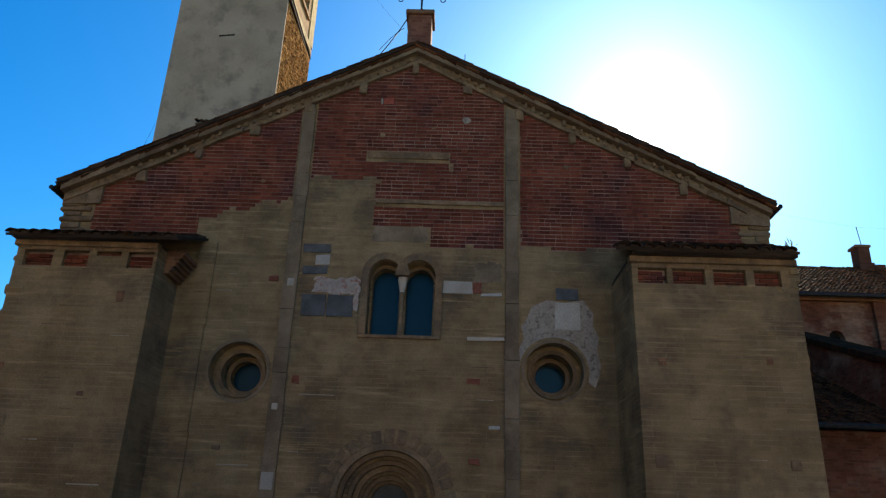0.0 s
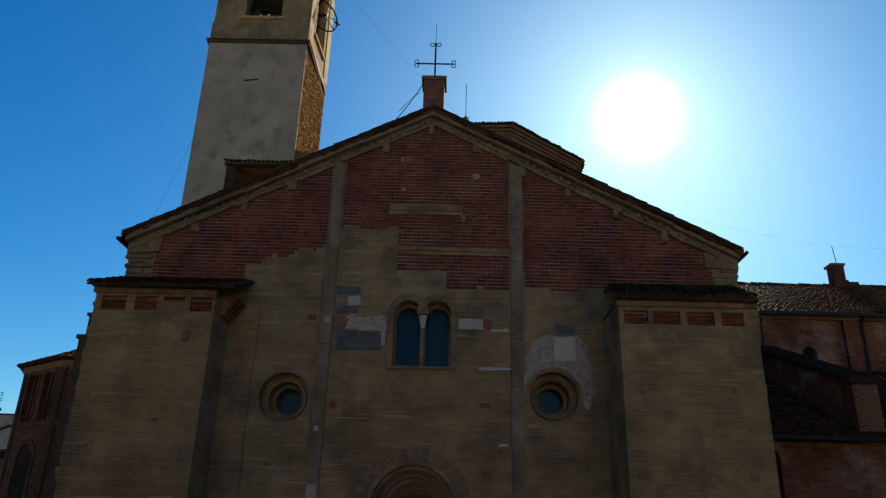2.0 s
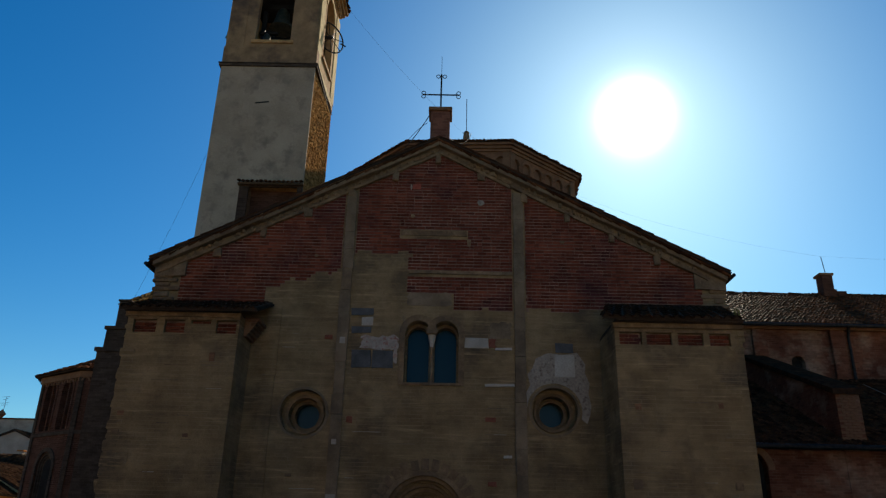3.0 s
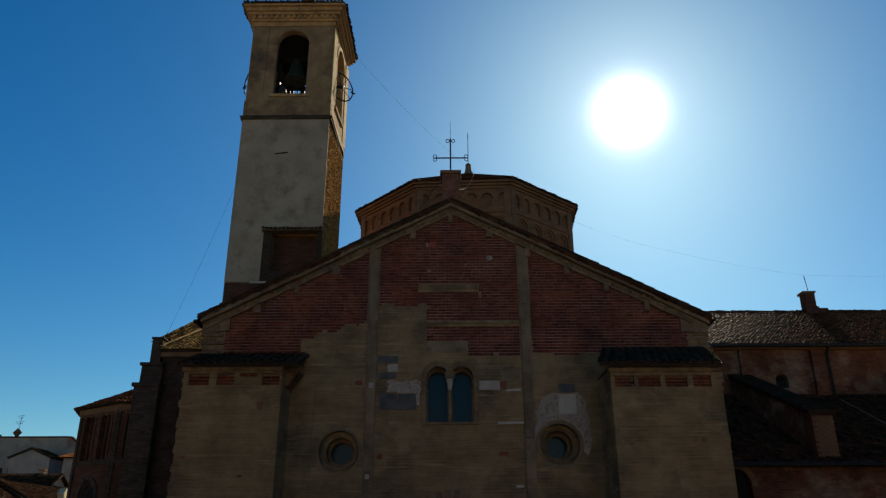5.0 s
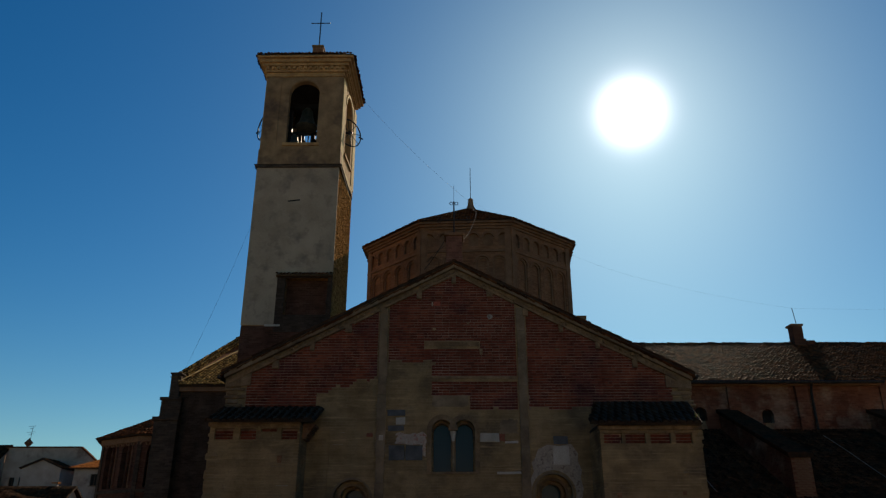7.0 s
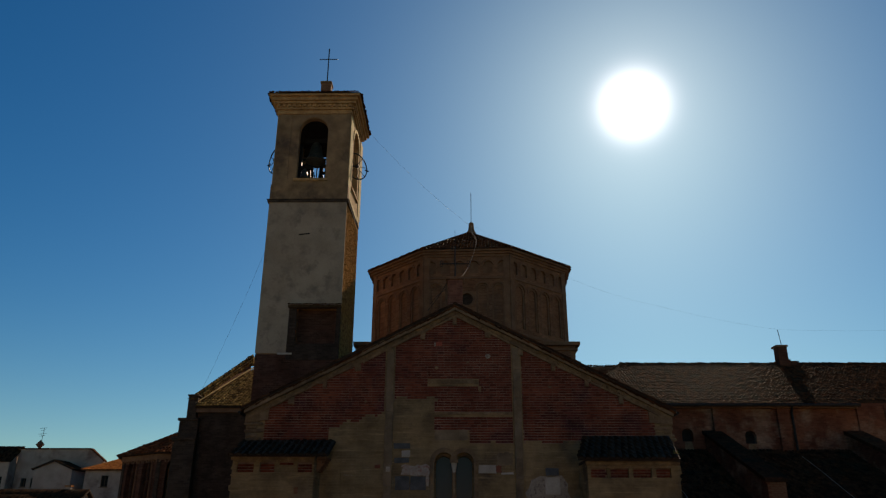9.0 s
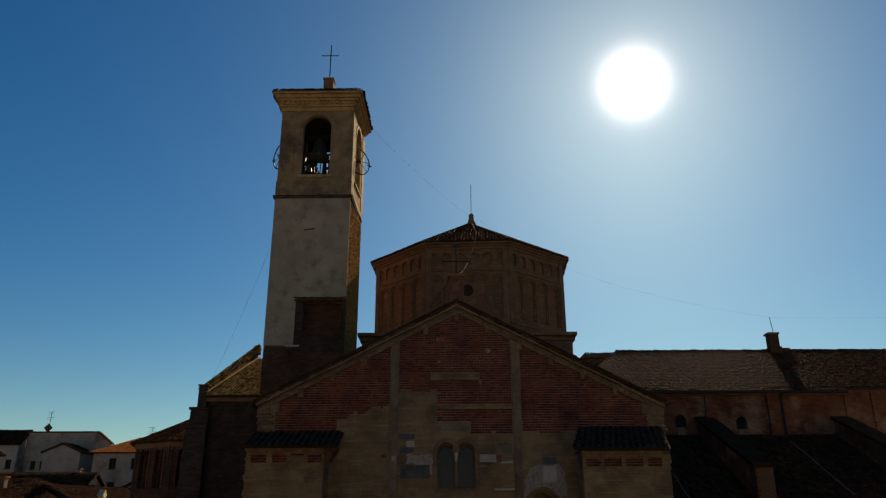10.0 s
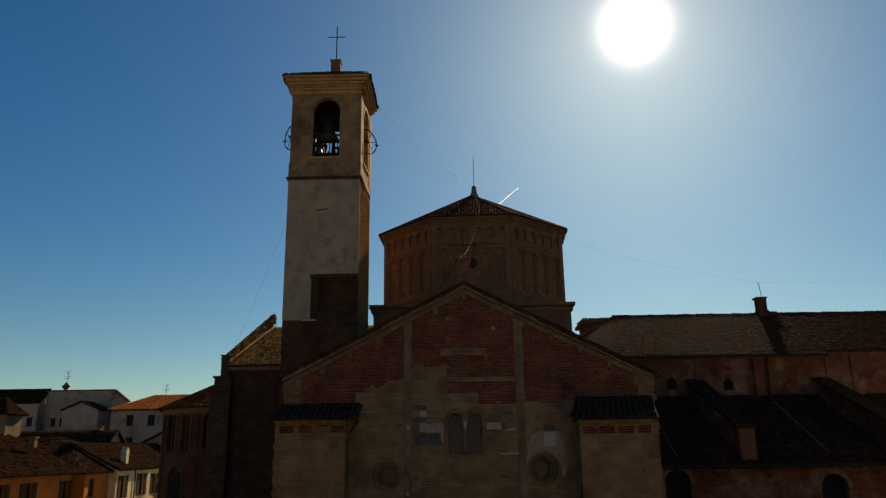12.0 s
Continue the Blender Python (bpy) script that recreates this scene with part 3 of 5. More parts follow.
part("stay_wire", tube(sag((AX - 0.35, F + 0.1, 13.35), (AX - 0.9, F + 0.25, 12.85), -0.05), 0.008), M_IRON, pinnacle)

# projecting side piers with brick niches under lean-to tile roofs
def side_pier(x0, x1, y, top, niches, span, eave, ridge_z, rx0, rx1, skew=(0.0, 0.0)):
    core = thing("side_pier", ((x0 + x1) / 2, y, 0), "projecting stone pier with brick niches beside the facade", "buttress", "facade piers")
    part("core", box(x0 + 0.03, x1 - 0.03, y + 0.12, F - 0.003, 0, top), M_MORTAR, core)
    outl = [(x0, 0), (x1, 0), (x1, top), (x0, top)]
    face = part("front_face", slab(outl, [rect(a, span[0] + up, b, span[1]) for a, b, up in niches], y, y + 0.118), M_STONE_WALL, core, "eroded sandstone and brick courses")
    part("side_face", box(x0 - 0.002, x0 + 0.028, y + 0.12, F - 0.004, 0, top), M_STONE_WALL, core)
    part("side_face", box(x1 - 0.028, x1 + 0.002, y + 0.12, F - 0.004, 0, top), M_STONE_WALL, core)
    for a, b, up in niches:
        nz = (span[0] + up, span[1])
        rows = max(1, int((nz[1] - nz[0]) / 0.086))
        for r in range(rows):
            x = a + 0.01 - (0.11 if r % 2 else 0)
            while x < b:
                p, q = max(x, a + 0.004), min(x + 0.212, b - 0.004)
                if q - p > 0.04:
                    part("brick", box(p, q, y + 0.08 + rng.uniform(0, 0.02), y + 0.13, nz[0] + 0.01 + r * 0.086, nz[0] + 0.076 + r * 0.086), M_BRICK, face)
                x += 0.225
        part("niche_lintel", box(a - 0.05, b + 0.05, y - 0.012, y + 0.05, nz[1] + 0.002, nz[1] + 0.07, 0.01, wobble=0.006), M_SAND, core)
    part("string_course", box(x0 - 0.05, x1 + 0.02, y - 0.07, y + 0.1, top - 0.09, top + 0.02, 0.015), M_SAND, core)
    v = Vector((0, F - eave[0], ridge_z - eave[1]))
    run = v.length
    m = plane((rx0, eave[0], eave[1]), (1, 0, 0), v)
    bed = part("pier_roof", slab([(0, 0), (rx1 - rx0, 0), (rx1 - rx0 + skew[1], run), (skew[0], run)], [], 0.0, 0.05, m), M_ROOF, core)
    part("mortar_bed", slab([(0.04, 0.03), (rx1 - rx0 - 0.04, 0.03), (rx1 - rx0 + skew[1] - 0.04, run - 0.02), (skew[0] + 0.04, run - 0.02)], [], -0.045, 0.002, m), M_SHADE_STONE, core)
    part("wall_head", box(x0 + (-0.06 if x0 < AX else 0.01), x1 - 0.01, y - 0.22, F - 0.01, top + 0.021, eave[1] + 0.04, 0.02, wobble=0.012), M_SHADE_STONE, core)
    loose_tiles(m, rect(0, 0, rx1 - rx0, run), M_TILE_DARK, bed, skew=tuple(k / run for k in skew))
    return core


lp = side_pier(-8.12, -5.52, 12.5, 7.36, ((-7.98, -7.44, 0), (-7.25, -6.78, 0), (-6.64, -6.18, 0.22), (-6.05, -5.58, 0)), (6.90, 7.21), (12.15, 7.39), 7.98, -8.20, -5.05)
rp = side_pier(3.02, 5.84, 12.0, 7.18, ((3.12, 3.62, 0), (3.72, 4.28, 0), (4.42, 4.98, 0), (5.12, 5.58, 0)), (6.72, 7.0), (11.68, 7.25), 8.12, 2.70, 5.82, (0.56, 0.30))
quoins(-8.12, 1, 12.5, 0.1, 6.86, lp, 0.2, M_STONE_WALL, 0.008, 0.2, 0.34, 0.075)
quoins(5.79, -1, 12.0, 0.1, 6.68, rp, 0.2, M_STONE_WALL, 0.008, 0.2, 0.34, 0.075)
for x, inward, y, z, own in ((-8.12, 1, 12.5, 6.87, lp), (5.84, -1, 12.0, 6.69, rp)):
    while z < (7.25 if inward > 0 else 7.08):
        h, out = rng.uniform(0.08, 0.15), rng.uniform(-0.03, 0.07)
        a, b = x - inward * out, x + inward * 0.11
        part("quoin", box(min(a, b), max(a, b), y - 0.012, y + 0.2, z + 0.004, z + h - 0.004, 0.03, wobble=0.014), M_STONE_WALL, own)
        z += h
# brick corbelling under the roof end beside the left-hand pier
for i in range(6):
    part("brick", box(-5.515, -5.42 + 0.05 * i, 12.9, F - 0.06, 6.95 + 0.075 * i, 7.02 + 0.075 * i), M_BRICK_FAR, lp)

# stones, slabs and plaster patches let into the facade
def patch(name, x0, x1, z0, z1, mat, label, proud=0.02, ragged=0.0):
    if ragged:
        pts = []
        for (ax, az), (bx, bz) in zip(rect(x0, z0, x1, z1), rect(x0, z0, x1, z1)[1:] + [(x0, z0)]):
            for i in range(7):
                t = i / 7
                pts.append((ax + (bx - ax) * t + rng.uniform(-ragged, ragged), az + (bz - az) * t + rng.uniform(-ragged, ragged)))
        bm = slab(pts, [], F - proud, F + 0.01)
    else:
        bm = box(x0, x1, F - proud, F + 0.02, z0, z1, 0.006, wobble=0.015)
    part(name, bm, mat, church, label)


patch("stone_inset", -2.83, -2.56, 7.48, 7.68, M_WHITE, "square white stone", 0.03)
patch("stone_inset", -3.10, -2.55, 7.74, 7.92, M_SLATE, "blue-grey stone slab")
patch("stone_inset", -3.08, -2.58, 7.28, 7.45, M_SLATE, "blue-grey stone slab")
patch("plaster_patch", -2.82, -1.90, 6.90, 7.22, M_SPOT, "chipped white plaster", 0.018, 0.05)
patch("stone_inset", -3.03, -2.56, 6.43, 6.86, M_SLATE, "blue-grey stone slab", 0.024)
patch("stone_inset", -2.53, -2.02, 6.43, 6.86, M_SLATE, "blue-grey stone slab", 0.026)
patch("plaster_patch", -2.02, -1.93, 6.55, 6.95, M_SPOT, "chipped white plaster", 0.015, 0.02)
patch("stone_inset", -0.28, 0.30, 6.96, 7.22, M_PALE, "long pale stone", 0.02)
patch("stone_inset", 0.46, 0.88, 6.91, 6.98, M_WHITE, "thin pale stone", 0.03)
patch("plaster_patch", 0.34, 0.86, 7.2, 7.62, M_GREY, "patch of grey plaster", 0.012, 0.03)
patch("brick_patch", 0.31, 0.47, 6.98, 7.2, M_RED, "broken red brick patch", 0.016, 0.02)
patch("stone_inset", 0.21, 0.92, 6.03, 6.09, M_WHITE, "thin white marble bar", 0.05)
patch("stone_inset", 1.90, 2.38, 6.30, 6.83, M_WHITE, "square white stone", 0.03)
patch("stone_inset", 1.92, 2.36, 6.88, 7.12, M_SLATE, "blue-grey stone slab", 0.02)
patch("plaster_patch", -1.72, -0.62, 8.02, 8.36, M_GREY, "patch of grey plaster", 0.012, 0.03)
c, v = OC[1]
ring = [(c + 0.66 * math.cos(radians(g)), v + 0.66 * math.sin(radians(g))) for g in range(176, -24, -8)]
shell = [(2.62, 5.20), (2.70, 5.42), (2.74, 5.62), (2.68, 5.9), (2.72, 6.15), (2.62, 6.4), (2.64, 6.62), (2.45, 6.90), (2.1, 6.84), (1.75, 6.88), (1.45, 6.74), (1.36, 6.5), (1.24, 6.35), (1.30, 6.1), (1.20, 5.9), (1.22, 5.6)]
part("plaster_patch", slab(shell + ring, [], F - 0.014, F + 0.01), M_CHIP, church, "chipped grey-white plaster round the window")
patch("string_course", -1.96, -0.25, 9.91, 10.03, M_SAND, "sandstone band", 0.035)
patch("string_course", -1.73, 0.90, 8.86, 8.94, M_SAND, "sandstone band", 0.035)
for x, z, w, h, mat in ((-1.60, 11.31, 0.22, 0.16, M_RED_NEW), (-0.2, 9.72, 0.10, 0.2, M_SAND), (-1.72, 9.36, 0.18, 0.1, M_SAND), (-3.62, 7.17, 0.18, 0.11, M_RED), (-2.99, 5.18, 0.14, 0.14, M_RED), (0.38, 3.8, 0.2, 0.1, M_RED),
                        (0.35, 5.25, 0.24, 0.1, M_RED), (-4.3, 3.9, 0.15, 0.08, M_SAND), (0.75, 4.4, 0.2, 0.06, M_WHITE)):
    patch("stone_inset", x - w / 2, x + w / 2, z - h / 2, z + h / 2, mat, "", 0.03, 0.0)
# rough field stones and a pale round boss among the bricks
for x, z, rx, rz, mat in ((-2.26, 10.86, 0.115, 0.06, M_RED), (-1.68, 10.46, 0.07, 0.06, M_SAND), (0.10, 10.87, 0.105, 0.10, M_CHIP), (-1.745, 11.30, 0.03, 0.085, M_CHIP), (-0.6, 10.66, 0.05, 0.03, M_SAND), (-4.1, 9.3, 0.06, 0.04, M_SAND), (2.2, 9.8, 0.08, 0.05, M_SAND)):
    pts = [(x + rx * rng.uniform(0.8, 1.15) * math.cos(2 * math.pi * k / 12), z + rz * rng.uniform(0.8, 1.15) * math.sin(2 * math.pi * k / 12)) for k in range(12)]
    bm = slab(pts, [], F - 0.034, F + 0.01)
    for vert in bm.verts:
        if vert.co.y < F - 0.03:
            vert.co = Vector((x + (vert.co.x - x) * 0.78, vert.co.y, z + (vert.co.z - z) * 0.78))
    part("field_stone", bm, mat, church)
for core, y, spots in ((lp, 12.5, ((-7.9, 5.05, 0.14, 0.1), (-6.05, 6.35, 0.13, 0.2), (-7.95, 4.65, 0.18, 0.1), (-6.4, 4.6, 0.12, 0.08))), (rp, 12.0, ((3.42, 5.35, 0.13, 0.13), (3.30, 3.75, 0.2, 0.2), (5.4, 3.75, 0.16, 0.16), (5.2, 5.4, 0.1, 0.12)))):
    for x, z, w, h in spots:
        part("stone_inset", box(x - w / 2, x + w / 2, y - 0.02, y + 0.02, z - h / 2, z + h / 2, 0.012, wobble=0.01), M_BRICK_FAR if w < 0.15 else M_SAND, core)
# pale pointing and thin ledges that stand out of the courses
def pointing(count, x0, x1, z0, z1, y, parent, blocked):
    for i in range(count):
        x, w = rng.uniform(x0, x1), rng.uniform(0.12, 0.75)
        zz = z0 + round(rng.uniform(0, z1 - z0) / 0.0865) * 0.0865
        if x - w / 2 < x0 or x + w / 2 > x1 or blocked(x, zz, w):
            continue
        part("pointing", box(x - w / 2, x + w / 2, y - rng.uniform(0.004, 0.014), y + 0.01, zz, zz + rng.uniform(0.006, 0.02), 0.002, wobble=0.003), rng.choice((M_PALE, M_SAND, M_GREY, M_GREY)), parent)


def taken(x, zz, w):
    return any(math.hypot(x - c, zz - v) < 0.95 + w / 2 for c, v in OC) or math.hypot(x - PX, zz - PZ) < 1.3 + w / 2 or abs(x + 3.28) < 0.2 + w / 2 or abs(x - 1.07) < 0.2 + w / 2 or (zz > 5.9 and -3.2 < x < 2.8)


pointing(90, -4.75, 2.8, 3.0, 7.8, F, church, taken)
pointing(24, -7.4, -5.6, 2.6, 6.6, 12.5, lp, lambda x, zz, w: False)
pointing(24, 3.1, 5.2, 2.6, 6.4, 12.0, rp, lambda x, zz, w: False)


# blades added at the roof's edge to stand for sunlit tile specks
def grass(x, y, z, count, parent):
    bm = bmesh.new()
    for i in range(count):
        px, py = x + rng.gauss(0, 0.05), y + rng.gauss(0, 0.1)
        h, lean = rng.uniform(0.04, 0.14), rng.uniform(-0.08, 0.08)
        w = rng.uniform(0.006, 0.014)
        a = [bm.verts.new(p) for p in ((px - w, py, z), (px + w, py, z), (px + lean * 0.4 + w * 0.7, py + lean * 0.3, z + h * 0.6), (px + lean, py + lean * 0.6, z + h))]
        bm.faces.new((a[0], a[1], a[2]))
        bm.faces.new((a[0], a[2], a[3]))
    part("grass_tuft", bm, M_GRASS, parent, "dry blades added for the glints of sunlit edge tiles", kind="stuff")


grass(5.76, 11.95, 7.42, 20, rp)

# ---- the bell tower ----
TX0, TX1, TY0, TY1 = -9.98, -6.27, 20.78, 24.32
TCX, TCY = (TX0 + TX1) / 2, (TY0 + TY1) / 2
tower = thing("bell_tower", (TCX, TCY, 0), "tall square bell tower, grey plaster over brick", "bell tower")
foot = [(TX0, TY0), (TX1, TY0), (TX1 + 0.14, TY1), (TX0, TY1)]
part("shaft", prism(foot, 0, 13.05), M_RUBBLE, tower, "rough golden brick sides")
part("shaft", prism([(TX0, TY0 + 0.42), (TX1 + 0.0166, TY0 + 0.42), (TX1 + 0.14, TY1), (TX0, TY1)], 13.05, 14.72), M_RUBBLE, tower)
part("shaft", prism(foot, 14.72, 20.05), M_RUBBLE, tower)
part("jamb", box(TX0, -8.27, TY0, TY0 + 0.42, 13.05, 14.72), M_BRICK_FAR, tower)
part("jamb", prism([(-6.45, TY0), (TX1, TY0), (TX1 + 0.0166, TY0 + 0.42), (-6.45, TY0 + 0.42)], 13.05, 14.72), M_BRICK_FAR, tower)
bm = bmesh.new()
zc = 12.4
while zc < 19.95:
    yc = TY0 + 0.03 + rng.uniform(0, 0.15)
    hc = rng.uniform(0.06, 0.09)
    while yc < TY1 - 0.12:
        ln = min(rng.uniform(0.1, 0.26), TY1 - 0.02 - yc)
        xs = TX1 + 0.14 * (yc + ln / 2 - TY0) / (TY1 - TY0)
        d, sk, sl = rng.uniform(0.0, 0.018), rng.uniform(-0.012, 0.012), rng.uniform(-0.01, 0.01)
        q = [bm.verts.new(v) for v in ((xs - 0.03, yc, zc), (xs - 0.03, yc + ln - 0.015, zc), (xs - 0.03, yc + ln - 0.015, zc + hc - 0.015), (xs - 0.03, yc, zc + hc - 0.015),
                                       (xs + d - sk - sl, yc + 0.01, zc + 0.01), (xs + d + sk - sl, yc + ln - 0.025, zc + 0.008), (xs + d + sk + sl, yc + ln - 0.03, zc + hc - 0.025), (xs + d - sk + sl, yc + 0.012, zc + hc - 0.022))]
        for f in ((4, 5, 6, 7), (0, 1, 5, 4), (1, 2, 6, 5), (2, 3, 7, 6), (3, 0, 4, 7)):
            bm.faces.new([q[k] for k in f])
        yc += ln
    zc += hc
part("rubble_facing", bm, M_RUBBLE, tower, "rough golden stones and bricks", kind="stuff")
# plaster coat on the front, with its stepped lower edge
part("plaster_coat", slab([(TX0 - 0.03, 12.62), (-8.62, 12.60), (-8.60, 14.85), (TX1 + 0.03, 14.85), (TX1 + 0.03, 20.05), (TX0 - 0.03, 20.05)], [], TY0 - 0.05, TY0 + 0.02), M_TOWER_PLASTER, tower, "stained grey plaster coat")
part("plaster_coat", box(TX0 - 0.035, TX0 + 0.02, TY0 - 0.045, TY1, 12.62, 20.05), M_TOWER_PLASTER, tower)
# dark bar on the plaster stands for the shade in a slit
part("putlog_slit", box(-8.46, -7.92, TY0 - 0.062, TY0 - 0.04, 18.36, 18.42, 0.01, m=Matrix.Translation((-8.19, 0, 18.4)) @ Matrix.Rotation(radians(-7), 4, "Y") @ Matrix.Translation((8.19, 0, -18.4))), M_DARK, tower)
part("lintel_stone", box(-9.0, -8.35, TY0 - 0.08, TY0 + 0.02, 12.55, 12.63, 0.01), M_WHITE, tower)
part("brick_face", box(TX0 - 0.02, TX1 + 0.01, TY0 - 0.03, TY0 + 0.02, 0, 12.58), M_APSE, tower, "bare dark brick base")
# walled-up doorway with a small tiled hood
hood = part("blocked_doorway", slab([(-8.62, 12.3), (TX1 + 0.02, 12.3), (TX1 + 0.02, 14.86), (-8.62, 14.86)], [rect(-8.27, 13.05, -6.45, 14.70)], TY0 - 0.06, TY0 + 0.02), M_SOOT_SHADE, tower, "walled-up brick doorway")
part("infill", box(-8.27, -6.45, TY0 + 0.36, TY0 + 0.42, 13.05, 14.72), M_APSE, hood, "dark red-brown brick infill")
tiles("hood_tiles", plane((-8.66, TY0 - 0.26, 14.80), (1, 0, 0), (0, 0.9, 0.35)), rect(0, 0, 2.4, 0.28), M_TILE, hood)
part("hood_board", box(-8.66, TX1 + 0.04, TY0 - 0.22, TY0, 14.74, 14.80), M_WOOD, hood)
# ledge; its near-black colour paints in its thin shadow line
part("ledge", box(TX0 - 0.12, TX1 + 0.12, TY0 - 0.12, TY1 + 0.12, 20.05, 20.17, 0.02), M_SHADE_STONE, tower)
part("ledge_flashing", box(TX0 - 0.15, TX1 + 0.15, TY0 - 0.15, TY1 + 0.15, 20.172, 20.20, 0.005), M_SHADE_STONE, tower)
part("plinth", box(TX0 - 0.05, TX1 + 0.05, TY0 - 0.05, TY0 + 0.5, 20.2, 21.02, 0.02), M_BELFRY, tower)
# belfry, four walls with arched openings; sunlight is painted into the paler sides
bw = 0.3
for u, at, wd in (((1, 0, 0), (TX0, TY0, 0), TX1 - TX0), ((0.05, 1, 0), (TX1, TY0, 0), TY1 - TY0), ((-1, 0, 0), (TX1 + 0.17, TY1, 0), TX1 + 0.17 - TX0), ((0, -1, 0), (TX0, TY1, 0), TY1 - TY0)):
    m = plane(at, u)
    c = wd / 2 + 0.02
    sides = abs(u[1]) > 0.5
    e = bw + 0.002 if sides else 0.0
    wall_b = part("belfry_wall", slab(rect(e, 20.2, wd - e, 25.0), [arch(c, 21.36, 24.06, 0.72, 16)], 0, bw, m), M_CORNICE if sides else M_BELFRY, tower, "plaster belfry wall with sunlight painted in" if sides else "stained plaster belfry wall")
    part("arch_band", slab(half_ring(c, 24.06, 0.76, 0.92, 18), [], -0.035, 0.02, m), M_SUNLIT_CREAM if sides else M_BELFRY, wall_b)
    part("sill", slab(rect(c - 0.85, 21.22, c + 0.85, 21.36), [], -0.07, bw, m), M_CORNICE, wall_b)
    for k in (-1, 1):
        part("pilaster", slab(rect(c + k * 1.45 - 0.3, 21.02, c + k * 1.45 + 0.3, 24.98) if not sides else rect(c + k * 1.4 - 0.3, 20.5, c + k * 1.4 + 0.3, 24.98), [], -0.03, 0.02, m), M_SUNLIT_CREAM if sides else M_BELFRY, wall_b)
    if sides:
        part("plinth_band", slab(rect(e, 20.22, wd - e, 20.5), [], -0.034, 0.02, m), M_SUNLIT_CREAM, wall_b)
# boards, floor and ceiling near-black: the belfry's inner shade is painted on
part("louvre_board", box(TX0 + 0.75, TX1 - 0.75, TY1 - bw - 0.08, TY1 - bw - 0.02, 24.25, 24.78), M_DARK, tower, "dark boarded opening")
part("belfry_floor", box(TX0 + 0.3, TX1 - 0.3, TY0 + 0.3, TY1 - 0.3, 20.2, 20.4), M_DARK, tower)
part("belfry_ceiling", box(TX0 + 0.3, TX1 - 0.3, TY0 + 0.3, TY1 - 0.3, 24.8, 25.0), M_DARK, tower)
# cornice
for z0, z1, o in ((25.0, 25.1, 0.06), (25.1, 25.24, 0.03), (25.24, 25.34, 0.12), (25.52, 25.66, 0.24), (25.66, 25.85, 0.34), (25.85, 25.97, 0.46)):
    part("cornice", box(TX0 - o, TX1 + o, TY0 - o, TY1 + o, z0, z1 - 0.003, 0.02), M_CORNICE, tower)
part("frieze", box(TX0 - 0.10, TX1 + 0.10, TY0 - 0.10, TY1 + 0.10, 25.34, 25.52), M_CORNICE, tower)
for i in range(15):
    t = (i + 0.5) / 15
    part("dentil", box(TX0 - 0.1 + t * 3.88 - 0.07, TX0 - 0.1 + t * 3.88 + 0.07, TY0 - 0.2, TY0 - 0.09, 25.36, 25.51, 0.01), M_CORNICE, tower)
    part("dentil", box(TX1 + 0.09, TX1 + 0.2, TY0 + t * 3.54 - 0.07, TY0 + t * 3.54 + 0.07, 25.36, 25.51, 0.01), M_CORNICE, tower)
# roof
o = 0.48
cx4 = [(TX0 - o, TY0 - o), (TX1 + o, TY0 - o), (TX1 + o, TY1 + o), (TX0 - o, TY1 + o)]
apex = Vector((TCX, TCY, 27.30))
for i in range(4):
    a, b = Vector((*cx4[i], 25.99)), Vector((*cx4[(i + 1) % 4], 25.99))
    mid = (a + b) / 2
    v = apex - mid
    roof("tower_roof", a, b - a, v, [(0, 0), ((b - a).length, 0), ((b - a).length / 2, v.length)], tower, thick=0.05)
part("finial_block", box(TCX - 0.11, TCX + 0.43, TCY - 0.27, TCY + 0.27, 26.9, 27.9, 0.02), M_BRICK_FAR, tower, "brick block under the cross")
part("finial_cap", box(TCX - 0.15, TCX + 0.47, TCY - 0.31, TCY + 0.31, 27.9, 28.0, 0.02), M_SAND, tower)
kx = TCX + 0.16
tcross = part("iron_cross", tube([(kx, TCY, 28.0), (kx, TCY, 30.3)], 0.03), M_IRON, tower, "thin iron cross")
part("arm", tube([(kx - 0.5, TCY, 29.6), (kx + 0.5, TCY, 29.6)], 0.026), M_IRON, tcross)
# bell with its yoke, and the frame that carries it
bell = thing("bell", (TCX, TCY, 22.7), "bronze church bell hung in a timber frame", "bell")
part("bell_body", lathe([(0.02, 1.08), (0.16, 1.05), (0.26, 0.92), (0.31, 0.6), (0.38, 0.3), (0.5, 0.08), (0.54, 0.0), (0.48, 0.02)][::-1], (TCX - 0.12, TCY - 0.2, 23.12), 22), M_BRONZE, bell, smooth=True)
part("yoke", box(TCX - 0.75, TCX + 0.75, TCY - 0.32, TCY - 0.08, 24.15, 24.4, 0.02), M_DARK, bell)
for k in (-1, 1):
    post = part("frame_post", box(TCX + k * 0.95 - 0.08, TCX + k * 0.95 + 0.08, TCY - 0.1, TCY + 0.1, 20.4, 24.2, 0.01), M_IRON, bell)
    part("frame_brace", tube([(TCX + k * 0.95, TCY - 0.9, 20.45), (TCX + k * 0.95, TCY, 22.6)], 0.05), M_IRON, bell)
    part("frame_brace", tube([(TCX + k * 0.95, TCY + 0.9, 20.45), (TCX + k * 0.95, TCY, 22.6)], 0.05), M_IRON, bell)
part("frame_beam", box(TCX - 1.3, TCX + 1.3, TCY - 0.85, TCY - 0.7, 21.45, 21.58), M_IRON, bell)
